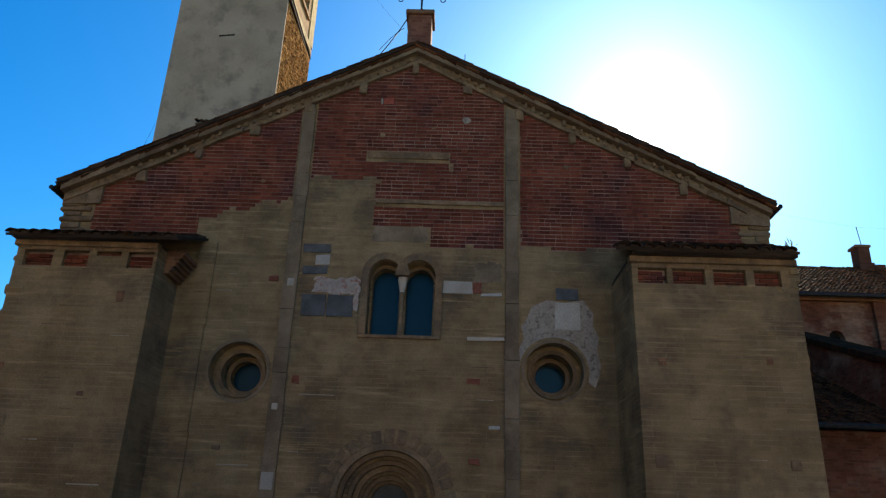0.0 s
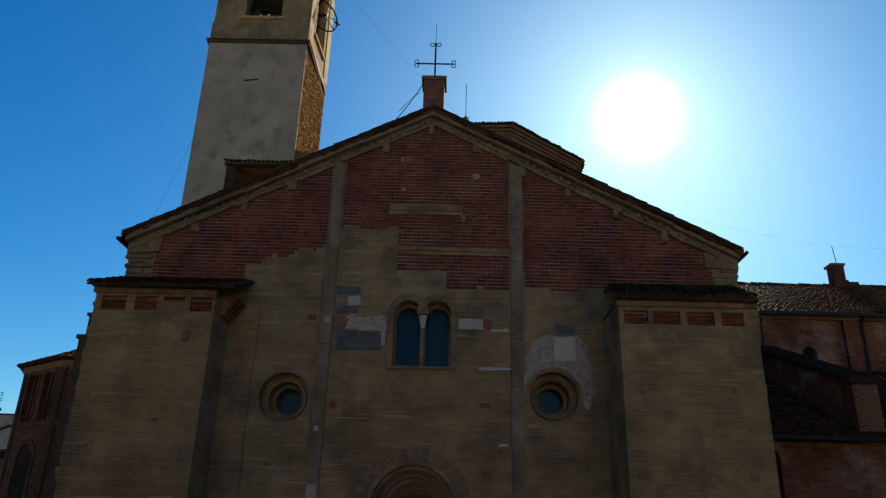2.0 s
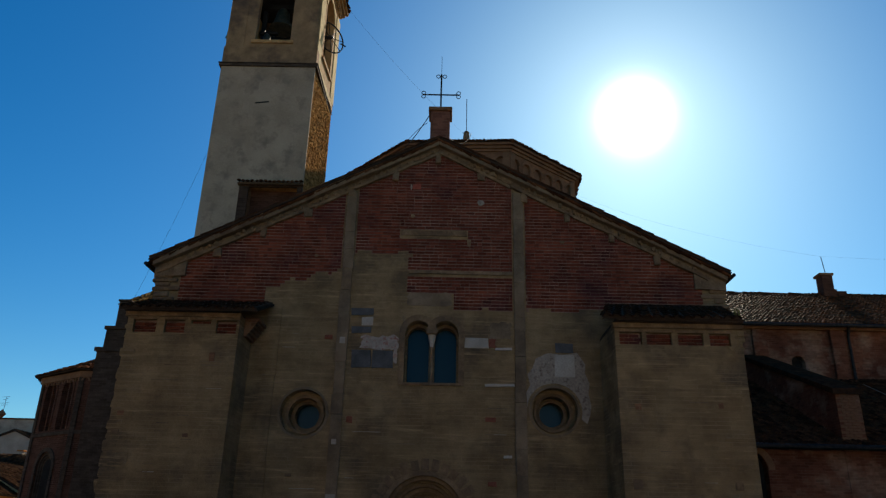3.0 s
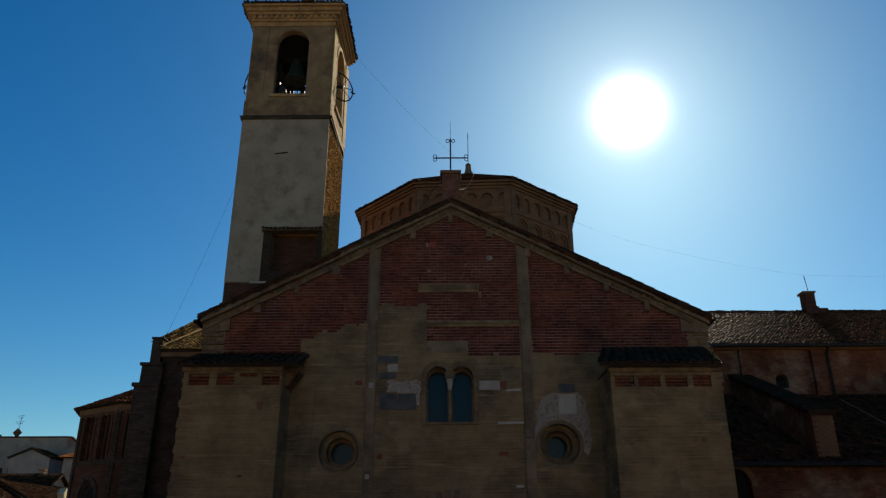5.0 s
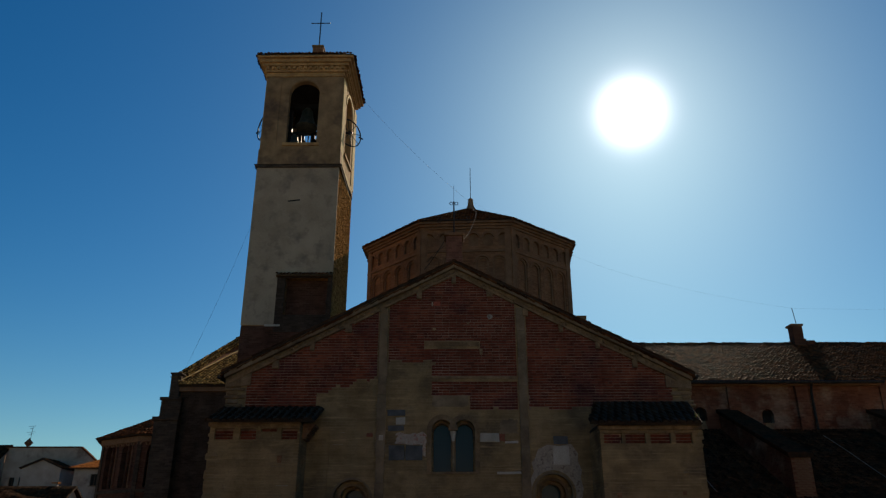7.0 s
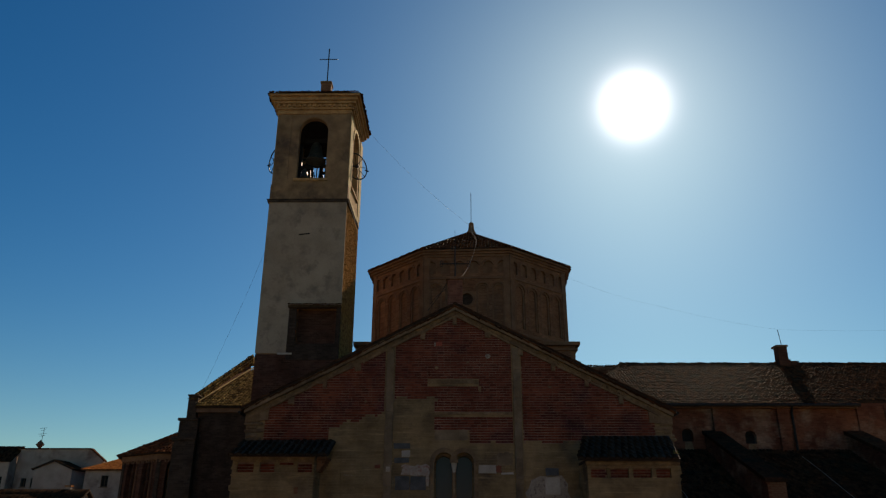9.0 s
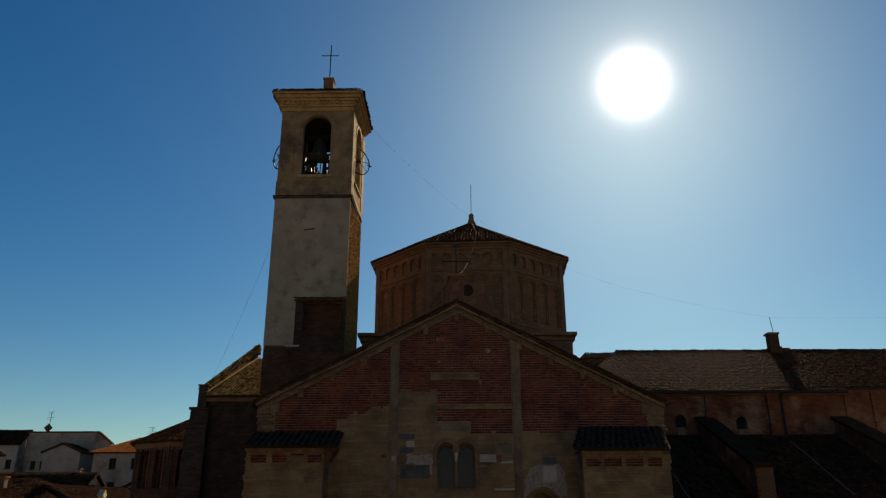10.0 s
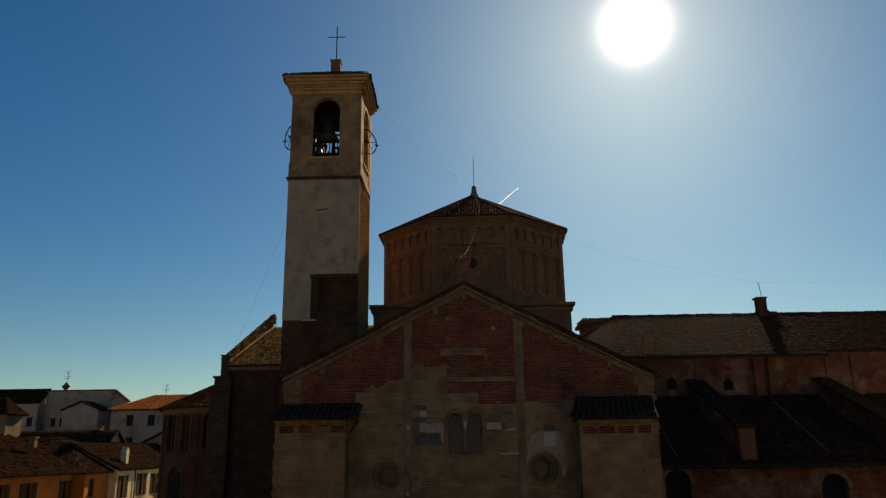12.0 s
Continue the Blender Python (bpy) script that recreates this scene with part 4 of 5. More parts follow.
for i in range(16):
    fx = TCX - 0.85 + 0.11 * i
    part("striker_rod", tube([(fx, TCY + 1.0, 21.4), (fx + rng.uniform(-0.3, 0.3), TCY + 1.1, 23.2 + rng.uniform(-0.4, 1.2))], rng.uniform(0.03, 0.075), 5), M_IRON, bell)
for zb, hb in ((22.5, 0.13), (23.28, 0.16), (23.72, 0.07)):
    part("frame_beam", box(TCX - 1.3, TCX + 1.3, TCY + 0.7, TCY + 0.85, zb, zb + hb), M_IRON, bell)
for k in (-1, 1):
    small = copy_thing(bell, bell.matrix_basis.copy())
    small.scale = (0.5, 0.5, 0.5)
    small.location = (TCX + k * 0.42, TCY + k * 0.85, 21.85 + k * 0.3)
    for ch in list(small.children):
        if ch.name.startswith("frame"):
            bpy.data.objects.remove(ch)
# bell wheels outside the two side openings
for k, x, wz in ((-1, TX0 - 0.42, 23.38), (1, TX1 + 0.12, 23.0)):
    wheel = part("bell_wheel", box(x - 0.07, x + 0.07, TCY + 0.03, TCY + 0.17, wz - 0.07, wz + 0.07, 0.02), M_IRON, tower, "open iron bell wheel")
    ax_a = Vector((0.68, 0.73 * -k * -1, 0)).normalized()
    c = Vector((x, TCY + 0.1, wz))
    rim = [c + 0.72 * (math.cos(2 * math.pi * i / 36) * ax_a + math.sin(2 * math.pi * i / 36) * UP) for i in range(37)]
    part("rim", tube(rim, 0.032, 6), M_IRON, wheel)
    for i in range(8):
        a = 2 * math.pi * i / 8 + 0.2
        part("spoke", tube([c, c + 0.72 * (math.cos(a) * ax_a + math.sin(a) * UP)], 0.018, 5), M_IRON, wheel)
    part("axle", tube([c - Vector((k * 0.9, 0, 0)), c + Vector((k * 0.15, 0, 0))], 0.06), M_IRON, wheel)
    part("crank", tube([c + 0.6 * ax_a * k, c + 0.86 * ax_a * k], 0.035), M_IRON, wheel)

# ---- octagonal crossing tower ----
DX, DY, DT = -0.08, 31.0, -3.0
drum = thing("crossing_tower", (DX, DY, 13.8), "octagonal brick crossing tower with blind arcades and low tiled roof", "tower")
part("square_base", box(-5.85, 4.97, 24.35, 37.4, 4.0, 13.8), M_BRICK_FAR, drum)
part("base_cornice", box(-5.97, 5.09, 24.22, 37.5, 13.55, 13.66, 0.02), M_BRICK_TRIM, drum)
part("base_cornice", box(-6.08, 5.20, 24.12, 37.6, 13.8, 13.98, 0.02), M_BRICK_TRIM, drum)


def octagon(ap, turn=22.5):
    R = ap / math.cos(math.pi / 8)
    return [(DX + R * math.cos(radians(turn + DT + 45 * i)), DY + R * math.sin(radians(turn + DT + 45 * i))) for i in range(8)]


part("drum_core", prism(octagon(5.365), 13.9, 19.2), M_BRICK_FAR, drum)
AP = 5.5
half = AP * math.tan(math.pi / 8)
for i in range(8):
    a = radians(270 + DT + 45 * i)
    nrm = Vector((math.cos(a), math.sin(a), 0))
    u = UP.cross(nrm)
    m = plane(Vector((DX, DY, 0)) + nrm * AP - u * 0, u)
    small = [arch(-1.9 + 0.76 * k, 18.05, 18.5, 0.25, 8) for k in range(6)]
    bays = (-1.66, -0.82, 0.82, 1.66) if i % 2 == 0 else (-1.5, -0.5, 0.5, 1.5)
    rt = 0.33 if i % 2 == 0 else 0.37
    tall = [arch(b, 15.1, 17.16, rt, 10) for b in bays]
    eye = [disc(0.0, 16.6, 0.32, 18)] if i % 2 == 0 else []
    wall_d = part("drum_wall", slab(rect(-half, 13.98, half, 19.15), small + tall + eye, 0, 0.30, m), M_BRICK_FAR, drum, "brick wall with two rows of round arches")
    for k in range(6):
        part("arch_ring", slab(half_ring(-1.9 + 0.76 * k, 18.5, 0.255, 0.345, 10), [], -0.03, 0.05, m), M_BRICK_TRIM, wall_d)
        # thin sheets set behind the small arches to stand for their shade
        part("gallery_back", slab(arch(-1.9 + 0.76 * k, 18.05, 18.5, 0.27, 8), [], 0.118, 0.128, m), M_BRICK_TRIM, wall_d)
    for b in bays:
        part("arch_ring", slab(half_ring(b, 17.16, rt + 0.006, rt + 0.085, 12), [], -0.035, 0.05, m), M_BRICK_TRIM, wall_d)
        part("arch_ring", slab(half_ring(b, 17.16, rt - 0.10, rt - 0.004, 12, 2.0), [], 0.05, 0.12, m), M_BRICK_TRIM, wall_d)
    part("string_course", slab(rect(-half, 17.72, half, 17.84), [], -0.06, 0.05, m), M_BRICK_TRIM, wall_d)
    part("string_course", slab(rect(-half, 14.72, half, 14.86), [], -0.05, 0.05, m), M_BRICK_TRIM, wall_d)
    for k in (-1, 1):
        part("corner_strip", slab(rect(k * (half - 0.16) - 0.15, 13.98, k * (half - 0.16) + 0.15, 19.1), [], -0.05, 0.05, m), M_BRICK_TRIM, wall_d)
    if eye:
        # dark sheet paints the shade inside the round eye
        part("eye_void", slab(disc(0.0, 16.6, 0.34, 18), [], 0.118, 0.128, m), M_SOOT_SHADE, wall_d)
        part("eye_ring", slab(disc(0.0, 16.6, 0.44, 20), [disc(0.0, 16.6, 0.325, 20)], -0.03, 0.05, m), M_BRICK_TRIM, wall_d)
for ap, z0, z1 in ((5.58, 18.98, 19.1), (5.68, 19.1, 19.22), (5.8, 19.22, 19.34)):
    part("eaves_cornice", prism(octagon(ap), z0, z1 - 0.003), M_BRICK_TRIM, drum)
EA = 5.84
eh = EA * math.tan(math.pi / 8)
for i in range(8):
    a = radians(270 + DT + 45 * i)
    nrm = Vector((math.cos(a), math.sin(a), 0))
    u = UP.cross(nrm)
    at = Vector((DX, DY, 19.36)) + nrm * EA - u * eh
    v = Vector((DX, DY, 22.62)) - (Vector((DX, DY, 19.36)) + nrm * EA)
    roof("drum_roof", at, u, v, [(0, 0), (2 * eh, 0), (eh, v.length)], drum, thick=0.05)
    part("hip_tiles", tube([at, (DX, DY, 22.62)], 0.10, 8), M_TILE, drum)
part("finial", lathe([(0.34, 0), (0.3, 0.12), (0.19, 0.35), (0.15, 0.7), (0.17, 0.74), (0.1, 0.82)], (DX + 0.14, DY, 22.5), 14), M_SAND, drum)
part("lightning_rod", tube([(DX + 0.14, DY, 23.3), (DX + 0.14, DY, 25.4)], 0.018), M_IRON, drum)
# pale colour on the wire stands for the sun's glint along it
part("ground_wire", tube([(DX + 0.14, DY - 0.2, 23.1), (DX + 0.14, DY - 1.2, 22.2), (DX + 0.2, DY - 3.0, 21.25), (DX + 0.24, 25.05, 19.72)] + sag((DX + 0.24, 25.0, 19.6), (AX - 0.22, F + 0.36, 13.9), 0.72, 20)[1:], 0.008), M_PALE, drum, "thin lightning cable, sun glint painted pale")

# ---- transept on the tower's side, with its parapet and corner buttress ----
transept = thing("transept", (-11.5, 25.1, 0), "low brick transept with clay tile roof behind the bell tower", "transept")
# near-black colour carries the shade that lies on this wall
part("front_wall", box(-13.7, -5.9, 25.1, 25.7, 0, 10.85), M_SOOT_SHADE, transept)
part("end_wall", prism([(-13.75, 25.11), (-13.2, 25.11), (-12.3, 36.5), (-12.85, 36.5)], 0, 10.9), M_APSE, transept)
part("eaves_cornice", box(-13.8, -5.9, 24.95, 25.12, 10.62, 10.84, 0.02), M_BRICK_TRIM, transept)
rv = Vector((0, 6.05, 3.05))
roof("transept_roof", (-13.85, 24.85, 10.92), (1, 0, 0), rv, [(0, 0), (8.2, 0), (8.2, rv.length), (1.05, rv.length)], transept, M_TILE_SPECKLED, pitch=0.165, course=0.27)
roof("transept_roof", (-5.6, 36.95, 10.92), (-1, 0, 0), Vector((0, -6.05, 3.05)), [(0, 0), (7.2, 0), (7.2, rv.length), (0, rv.length)], transept)
par = [Vector((-13.92, 24.95, 11.02)), Vector((-12.86, 30.9, 14.02))]
bm = bmesh.new()
side = Vector((-0.34, 0.05, 0))
lift0 = Vector((0, 0, -0.35))
vs = [bm.verts.new(p + q) for p, top in zip(par, (0.27, 0.66)) for q in (lift0, side * 0.6 + UP * top, side + lift0, side + UP * top)]
bmesh.ops.convex_hull(bm, input=bm.verts[:])
part("parapet", bm, M_BRICK_FAR, transept, "brick parapet with tile coping")
pv = par[1] - par[0] + UP * 0.39
tiles("coping_tiles", plane(par[0] + side * 1.1 + UP * 0.24, (1, -0.15, 0), pv), rect(0, 0, 0.5, pv.length), M_TILE_SPECKLED, transept, 0.16, 0.27)
tiles("coping_tiles", plane(par[0] + Vector((0.02, 0, 0.06)), (0.22, -0.04, -0.5), pv), rect(-0.42, 0.1, 0.0, pv.length), M_TILE_SPECKLED, transept, 0.16, 0.27)
# cream colour carries the sunlight along this fillet
part("flashing", tube([par[0] + Vector((0.06, 0, 0.08)), par[1] + Vector((0.06, 0, 0.08))], 0.042, 6), M_SUNLIT_CREAM, transept, "mortar fillet along the parapet, sunlight painted in")
part("parapet_end", box(par[1].x - 0.36, par[1].x + 0.04, 30.75, 31.15, 14.2, 14.78, 0.08, wobble=0.03), M_TILE_SPECKLED, transept)
buttress = thing("corner_buttress", (-14.1, 25.0, 0), "stepped brick corner buttress of the transept", "buttress")
# buttress darkened by colour to carry the shade round it
part("body", box(-14.68, -13.6, 24.7, 25.6, 0, 9.25, 0.02), M_SHADE_STONE, buttress)
part("weathering", box(-14.76, -13.55, 24.6, 25.7, 9.25, 9.42, 0.03), M_SHADE_STONE, buttress)
part("upper_body", box(-14.55, -13.6, 24.85, 25.5, 9.42, 10.2, 0.03, wobble=0.02), M_SHADE_STONE, buttress)
part("weathering", box(-14.61, -13.6, 24.78, 25.55, 10.2, 10.34, 0.03), M_SHADE_STONE, buttress)
part("pinnacle", box(-14.26, -13.8, 24.95, 25.5, 10.34, 11.42, 0.02), M_SHADE_STONE, buttress)
part("pinnacle_cap", box(-14.3, -13.76, 24.9, 25.55, 11.42, 11.5, 0.02), M_SHADE_STONE, buttress)

# ---- polygonal apse of the transept ----
apse = thing("apse", (-15.5, 28.5, 0), "red brick polygonal apse with blind arches", "apse")
AC = Vector((-14.3, 31.0, 0))
AR = 5.0
angs = [288, 252, 216, 180, 144, 108]
pts = [AC + Vector((AR * math.cos(radians(g)), AR * math.sin(radians(g)), 0)) for g in angs]
inner = [(p.x * 0.94 + AC.x * 0.06, p.y * 0.94 + AC.y * 0.06) for p in pts]
part("apse_core", prism([(p[0], p[1]) for p in reversed(inner)], 0, 8.7), M_BRICK_FAR, apse)
for p, q in zip(pts, pts[1:]):
    u = p - q
    wd = u.length
    m = plane(q, u)
    niches = [arch(wd * f, 6.45, 8.05, 0.42, 10) for f in (0.28, 0.72)]
    low = [arch(wd * 0.5, 2.4, 4.95, 0.62, 14)]
    wall_a = part("apse_wall", slab(rect(0, 0, wd, 8.75), niches + low, 0, 0.2, m), M_APSE, apse, "red brick face with recessed arches")
    for f in (0.28, 0.72):
        part("arch_ring", slab(half_ring(wd * f, 8.05, 0.425, 0.53, 12, 1.5), [], -0.04, 0.05, m), M_APSE, wall_a)
        part("mullion", slab(rect(wd * f - 0.04, 6.45, wd * f + 0.04, 8.4), [], 0.02, 0.15, m), M_APSE, wall_a)
    part("arch_ring", slab(half_ring(wd * 0.5, 4.95, 0.63, 0.8, 16, 2.5), [], -0.05, 0.05, m), M_SHADE_STONE, wall_a)
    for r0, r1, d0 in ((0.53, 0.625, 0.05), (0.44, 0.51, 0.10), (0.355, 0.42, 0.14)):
        part("arch_ring", slab(half_ring(wd * 0.5, 4.95, r0, r1, 16, 2.5), [], d0, 0.19, m), M_SHADE_STONE, wall_a)
    # dark sheet in place of the window's shaded depth
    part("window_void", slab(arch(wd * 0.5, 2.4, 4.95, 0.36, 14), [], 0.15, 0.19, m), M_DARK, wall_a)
    part("string_course", slab(rect(-0.02, 6.22, wd + 0.02, 6.36), [], -0.07, 0.05, m), M_SHADE_STONE, wall_a)
    for k in range(7):
        part("frieze_arch", slab(half_ring(wd * (k + 0.5) / 7, 8.36, 0.12, 0.19, 6), [], -0.06, 0.02, m), M_BRICK_TRIM, wall_a)
    part("eaves_frieze", slab(rect(-0.05, 8.5, wd + 0.05, 8.75), [], -0.12, 0.05, m), M_BRICK_TRIM, wall_a)
    part("corner_strip", slab(rect(-0.06, 0, 0.14, 8.5), [], -0.05, 0.05, m), M_SHADE_STONE, wall_a)
    a = q + (q - AC).normalized() * 0.35 + UP * 8.8
    b = p + (p - AC).normalized() * 0.35 + UP * 8.8
    top = AC + UP * 11.3
    v = top - (a + b) / 2
    roof("apse_roof", a, b - a, v, [(0, 0), ((b - a).length, 0), ((b - a).length / 2, v.length)], apse, thick=0.06, pitch=0.165, course=0.27)

# ---- long wing on the far side: two-storey wall, lean-to aisle and raking buttresses ----
wing = thing("church_wing", (16, 25.2, 0), "long red brick church wing with a clay tile roof", "church wing")
WY = 25.2
wwin = ((10.32, 9.62), (13.38, 9.52))
part("upper_wall", slab(rect(5.0, 0, 18.7, 11.0), [arch(x, z - 0.35, z, 0.27, 12) for x, z in wwin], WY, WY + 0.35), M_WING, wing, "patched red brick wall")
for x, z in wwin:
    w_ob = part("arched_window", slab(arch(x, z - 0.36, z, 0.29, 12), [], WY + 0.28, WY + 0.33), M_DARK, wing, "small dark arched window")
    part("sill_plaster", slab([(x - 0.16, z - 0.36), (x + 0.16, z - 0.36), (x + 0.28, z - 0.95), (x - 0.2, z - 0.95)], [], WY - 0.012, WY + 0.01), M_SAND, w_ob)
part("upper_wall", box(18.7, 42.0, WY - 0.08, WY + 0.3, 0, 11.1), M_WING, wing)
part("wing_body", box(5.0, 42.0, WY + 0.36, 36.4, 0, 10.9), M_WING, wing)
for x in (11.9, 15.05, 20.3):
    part("pilaster", box(x - 0.28, x + 0.28, WY - 0.16, WY + 0.1, 8.5, 11.0, 0.02), M_WING, wing)
part("eaves_cornice", box(5.0, 18.72, WY - 0.2, WY + 0.1, 10.84, 11.02, 0.02), M_BRICK_TRIM, wing)
part("downpipe", tube([(15.5, WY - 0.3, 11.0), (15.5, WY - 0.12, 10.6), (15.5, WY - 0.12, 8.6)], 0.06, 8), M_IRON, wing, "dark downpipe")
part("gutter", tube([(5.2, WY - 0.5, 10.95), (18.7, WY - 0.5, 10.95)], 0.08, 8), M_IRON, wing)
RZ, EZ = 14.27, 11.03
rv = Vector((0, 6.1, RZ - EZ))
roof("wing_roof", (2.9, WY - 0.4, EZ), (1, 0, 0), rv, [(0.9, 0), (15.8, 0), (15.8, 0.42), (39.1, 0.42), (39.1, rv.length), (5.8, rv.length)], wing, pitch=0.155, course=0.25)
roof("wing_roof", (42.0, 37.0, EZ), (-1, 0, 0), Vector((0, -6.1, RZ - EZ)), [(0, 0), (35.0, 0), (33.3, rv.length), (0, rv.length)], wing)
me = bmesh.new()
xr = 8.6
while xr < 42:
    ring_a, ring_b = [], []
    zr, wob = RZ + 0.03 + rng.uniform(-0.02, 0.025), rng.uniform(-0.02, 0.02)
    for k in range(7):
        ca, sa = math.cos(math.pi * k / 6), math.sin(math.pi * k / 6)
        ring_a.append(me.verts.new((xr, 30.92 + wob - 0.125 * ca, zr + 0.10 * sa)))
        ring_b.append(me.verts.new((xr + 0.42, 30.92 - 0.105 * ca, zr - 0.012 + 0.08 * sa)))
    for k in range(6):
        me.faces.new((ring_a[k], ring_a[k + 1], ring_b[k + 1], ring_b[k]))
    me.faces.new(ring_a)
    xr += 0.38
part("ridge_tiles", me, M_TILE, wing, kind="stuff")
part("hip_tiles", tube([(8.7, 30.9, RZ + 0.03), (5.2, 26.54, 12.02)], 0.07, 8), M_TILE, wing)
stub = part("ridge_stub", box(7.0, 9.4, 31.2, 34.0, 11.0, 13.95), M_BRICK_FAR, wing)
part("stub_coping", box(6.74, 9.4, 31.0, 34.2, 13.95, 14.16, 0.03, wobble=0.01), M_BRICK_TRIM, stub)
tiles("stub_tiles", plane((6.72, 30.95, 14.16), (1, 0, 0), (0, 1, 0.03)), rect(0, 0, 2.7, 2.6), M_TILE, stub)
chim = thing("chimney", (18.05, 30.9, 14.2), "brick ridge chimney with a thin aerial rod", "chimney")
part("shaft", box(17.8, 18.34, 30.6, 31.2, 13.9, 15.24, 0.02), M_APSE, chim)
part("foot", box(17.74, 18.42, 30.52, 31.28, 13.9, 14.5, 0.04), M_APSE, chim)
part("cap", box(17.70, 18.40, 30.54, 31.26, 15.24, 15.36, 0.03), M_BRICK_TRIM, chim)
part("aerial_rod", tube([(18.2, 30.9, 15.3), (18.1, 30.9, 16.35)], 0.02), M_IRON, chim)
part("stepped_foot", box(18.422, 18.86, 30.5, 30.95, 14.1, 14.4, 0.02), M_APSE, chim)
# lean-to aisle
LY, LZ = 18.6, 5.42
aisle = thing("lean_to_aisle", (16, LY, 0), "low brick aisle under a dark lean-to tile roof", "aisle")
larch = ((8.25, 4.72, 0.55), (15.05, 4.42, 0.58), (21.5, 4.42, 0.58))
part("aisle_wall", slab(rect(6.23, 0, 42.0, LZ - 0.1), [arch(x, 1.0, z, r, 14) for x, z, r in larch], LY, LY + 0.45), M_WING, aisle)
for x, z, r in larch:
    part("arch_ring", slab(half_ring(x, z, r + 0.01, r + 0.2, 16), [], LY - 0.05, LY + 0.05), M_SAND if abs(x - 15.05) < 0.1 else M_BRICK_TRIM, aisle)
    # dark sheet in place of the shade within the arch
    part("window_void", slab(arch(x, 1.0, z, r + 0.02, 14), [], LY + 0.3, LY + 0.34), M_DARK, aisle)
lv = Vector((0, WY - LY + 0.35, 8.85 - LZ))
# the darker tile puts the wing's shadow into this roof's colour
roof("aisle_roof", (6.23, LY - 0.35, LZ), (1, 0, 0), lv, rect(0, 0, 36, lv.length), aisle, M_TILE_DARK)
part("gutter", tube([(6.3, LY - 0.42, LZ - 0.05), (42, LY - 0.42, LZ - 0.05)], 0.08, 8), M_IRON, aisle)
for fx, y0, y1 in ((15.24, 24.2, 19.0), (8.42, 21.0, 18.8)):
    rise = [(fx + 0.03 * math.sin(k), y0 + (y1 - y0) * k / 6, LZ + 0.13 + (y0 + (y1 - y0) * k / 6 - LY + 0.35) * 0.4935) for k in range(7)]
    part("flashing", tube(rise, 0.009, 6), M_LEAD, aisle, "pale lead strip on the roof")
END_BRICKS = [finish("brick", box(-0.112, 0.112, -0.012 - 0.006 * k, 0.02, 0.0, 0.068, 0.006), M_BRICK_TRIM) for k in range(3)]
for x in (11.5, 18.35):
    rb = thing("raking_buttress", (x, LY, 0), "raking brick buttress over the aisle roof", "buttress", "raking buttresses")
    a, b = 0.36, 0.46
    prof = [(LY - 0.02, 0), (WY - 0.002, 0), (WY - 0.002, 9.58), (LY - 0.02, 6.98)]
    m = plane((x + a, 0, 0), (0, 1, 0))
    end_wall = part("wall", slab(prof, [], 0, 2 * a, m), M_WING, rb)
    for row in range(20):
        for k in range(-2, 3):
            bx = x + 0.245 * k + (0.12 if row % 2 else 0.0)
            if bx - 0.115 > x - a - 0.06 and bx + 0.115 < x + a + 0.06:
                ob = new("brick", END_BRICKS[rng.randrange(3)])
                hang(ob, end_wall)
                ob.location = (bx, LY - 0.02, 5.3 + 0.085 * row)
    prof = [(LY - 0.12, 6.98), (WY - 0.004, 9.62), (WY - 0.004, 9.79), (LY - 0.12, 7.15)]
    part("coping", slab(prof, [], -0.1, 2 * a + 0.1, m), M_TILE_DARK, rb)

# ---- houses of the town ----
def plaster(name, dark, light, stain):
    return surface(name, dark, light, 0.7, bump=0.2, stain=stain, stain_scale=0.4)


P_ORANGE = plaster("orange_house_plaster", (0.30, 0.105, 0.022), (0.41, 0.155, 0.034), (0.25, 0.09, 0.025))
P_WHITE = plaster("white_house_plaster", (0.33, 0.24, 0.178), (0.455, 0.345, 0.262), (0.2, 0.135, 0.1))
P_CREAM = plaster("cream_house_plaster", (0.50, 0.41, 0.22), (0.64, 0.53, 0.30), (0.40, 0.33, 0.19))
P_YELLOW = plaster("yellow_house_plaster", (0.17, 0.12, 0.06), (0.26, 0.19, 0.10), (0.12, 0.09, 0.05))
# light ochre of the added unseen walls, for warm bounced light
P_OCHRE = plaster("ochre_bounce_plaster", (0.62, 0.49, 0.31), (0.74, 0.61, 0.41), (0.55, 0.43, 0.28))
M_SHUT = surface("brown_shutter", (0.04, 0.026, 0.017), (0.08, 0.052, 0.034), 6.0)


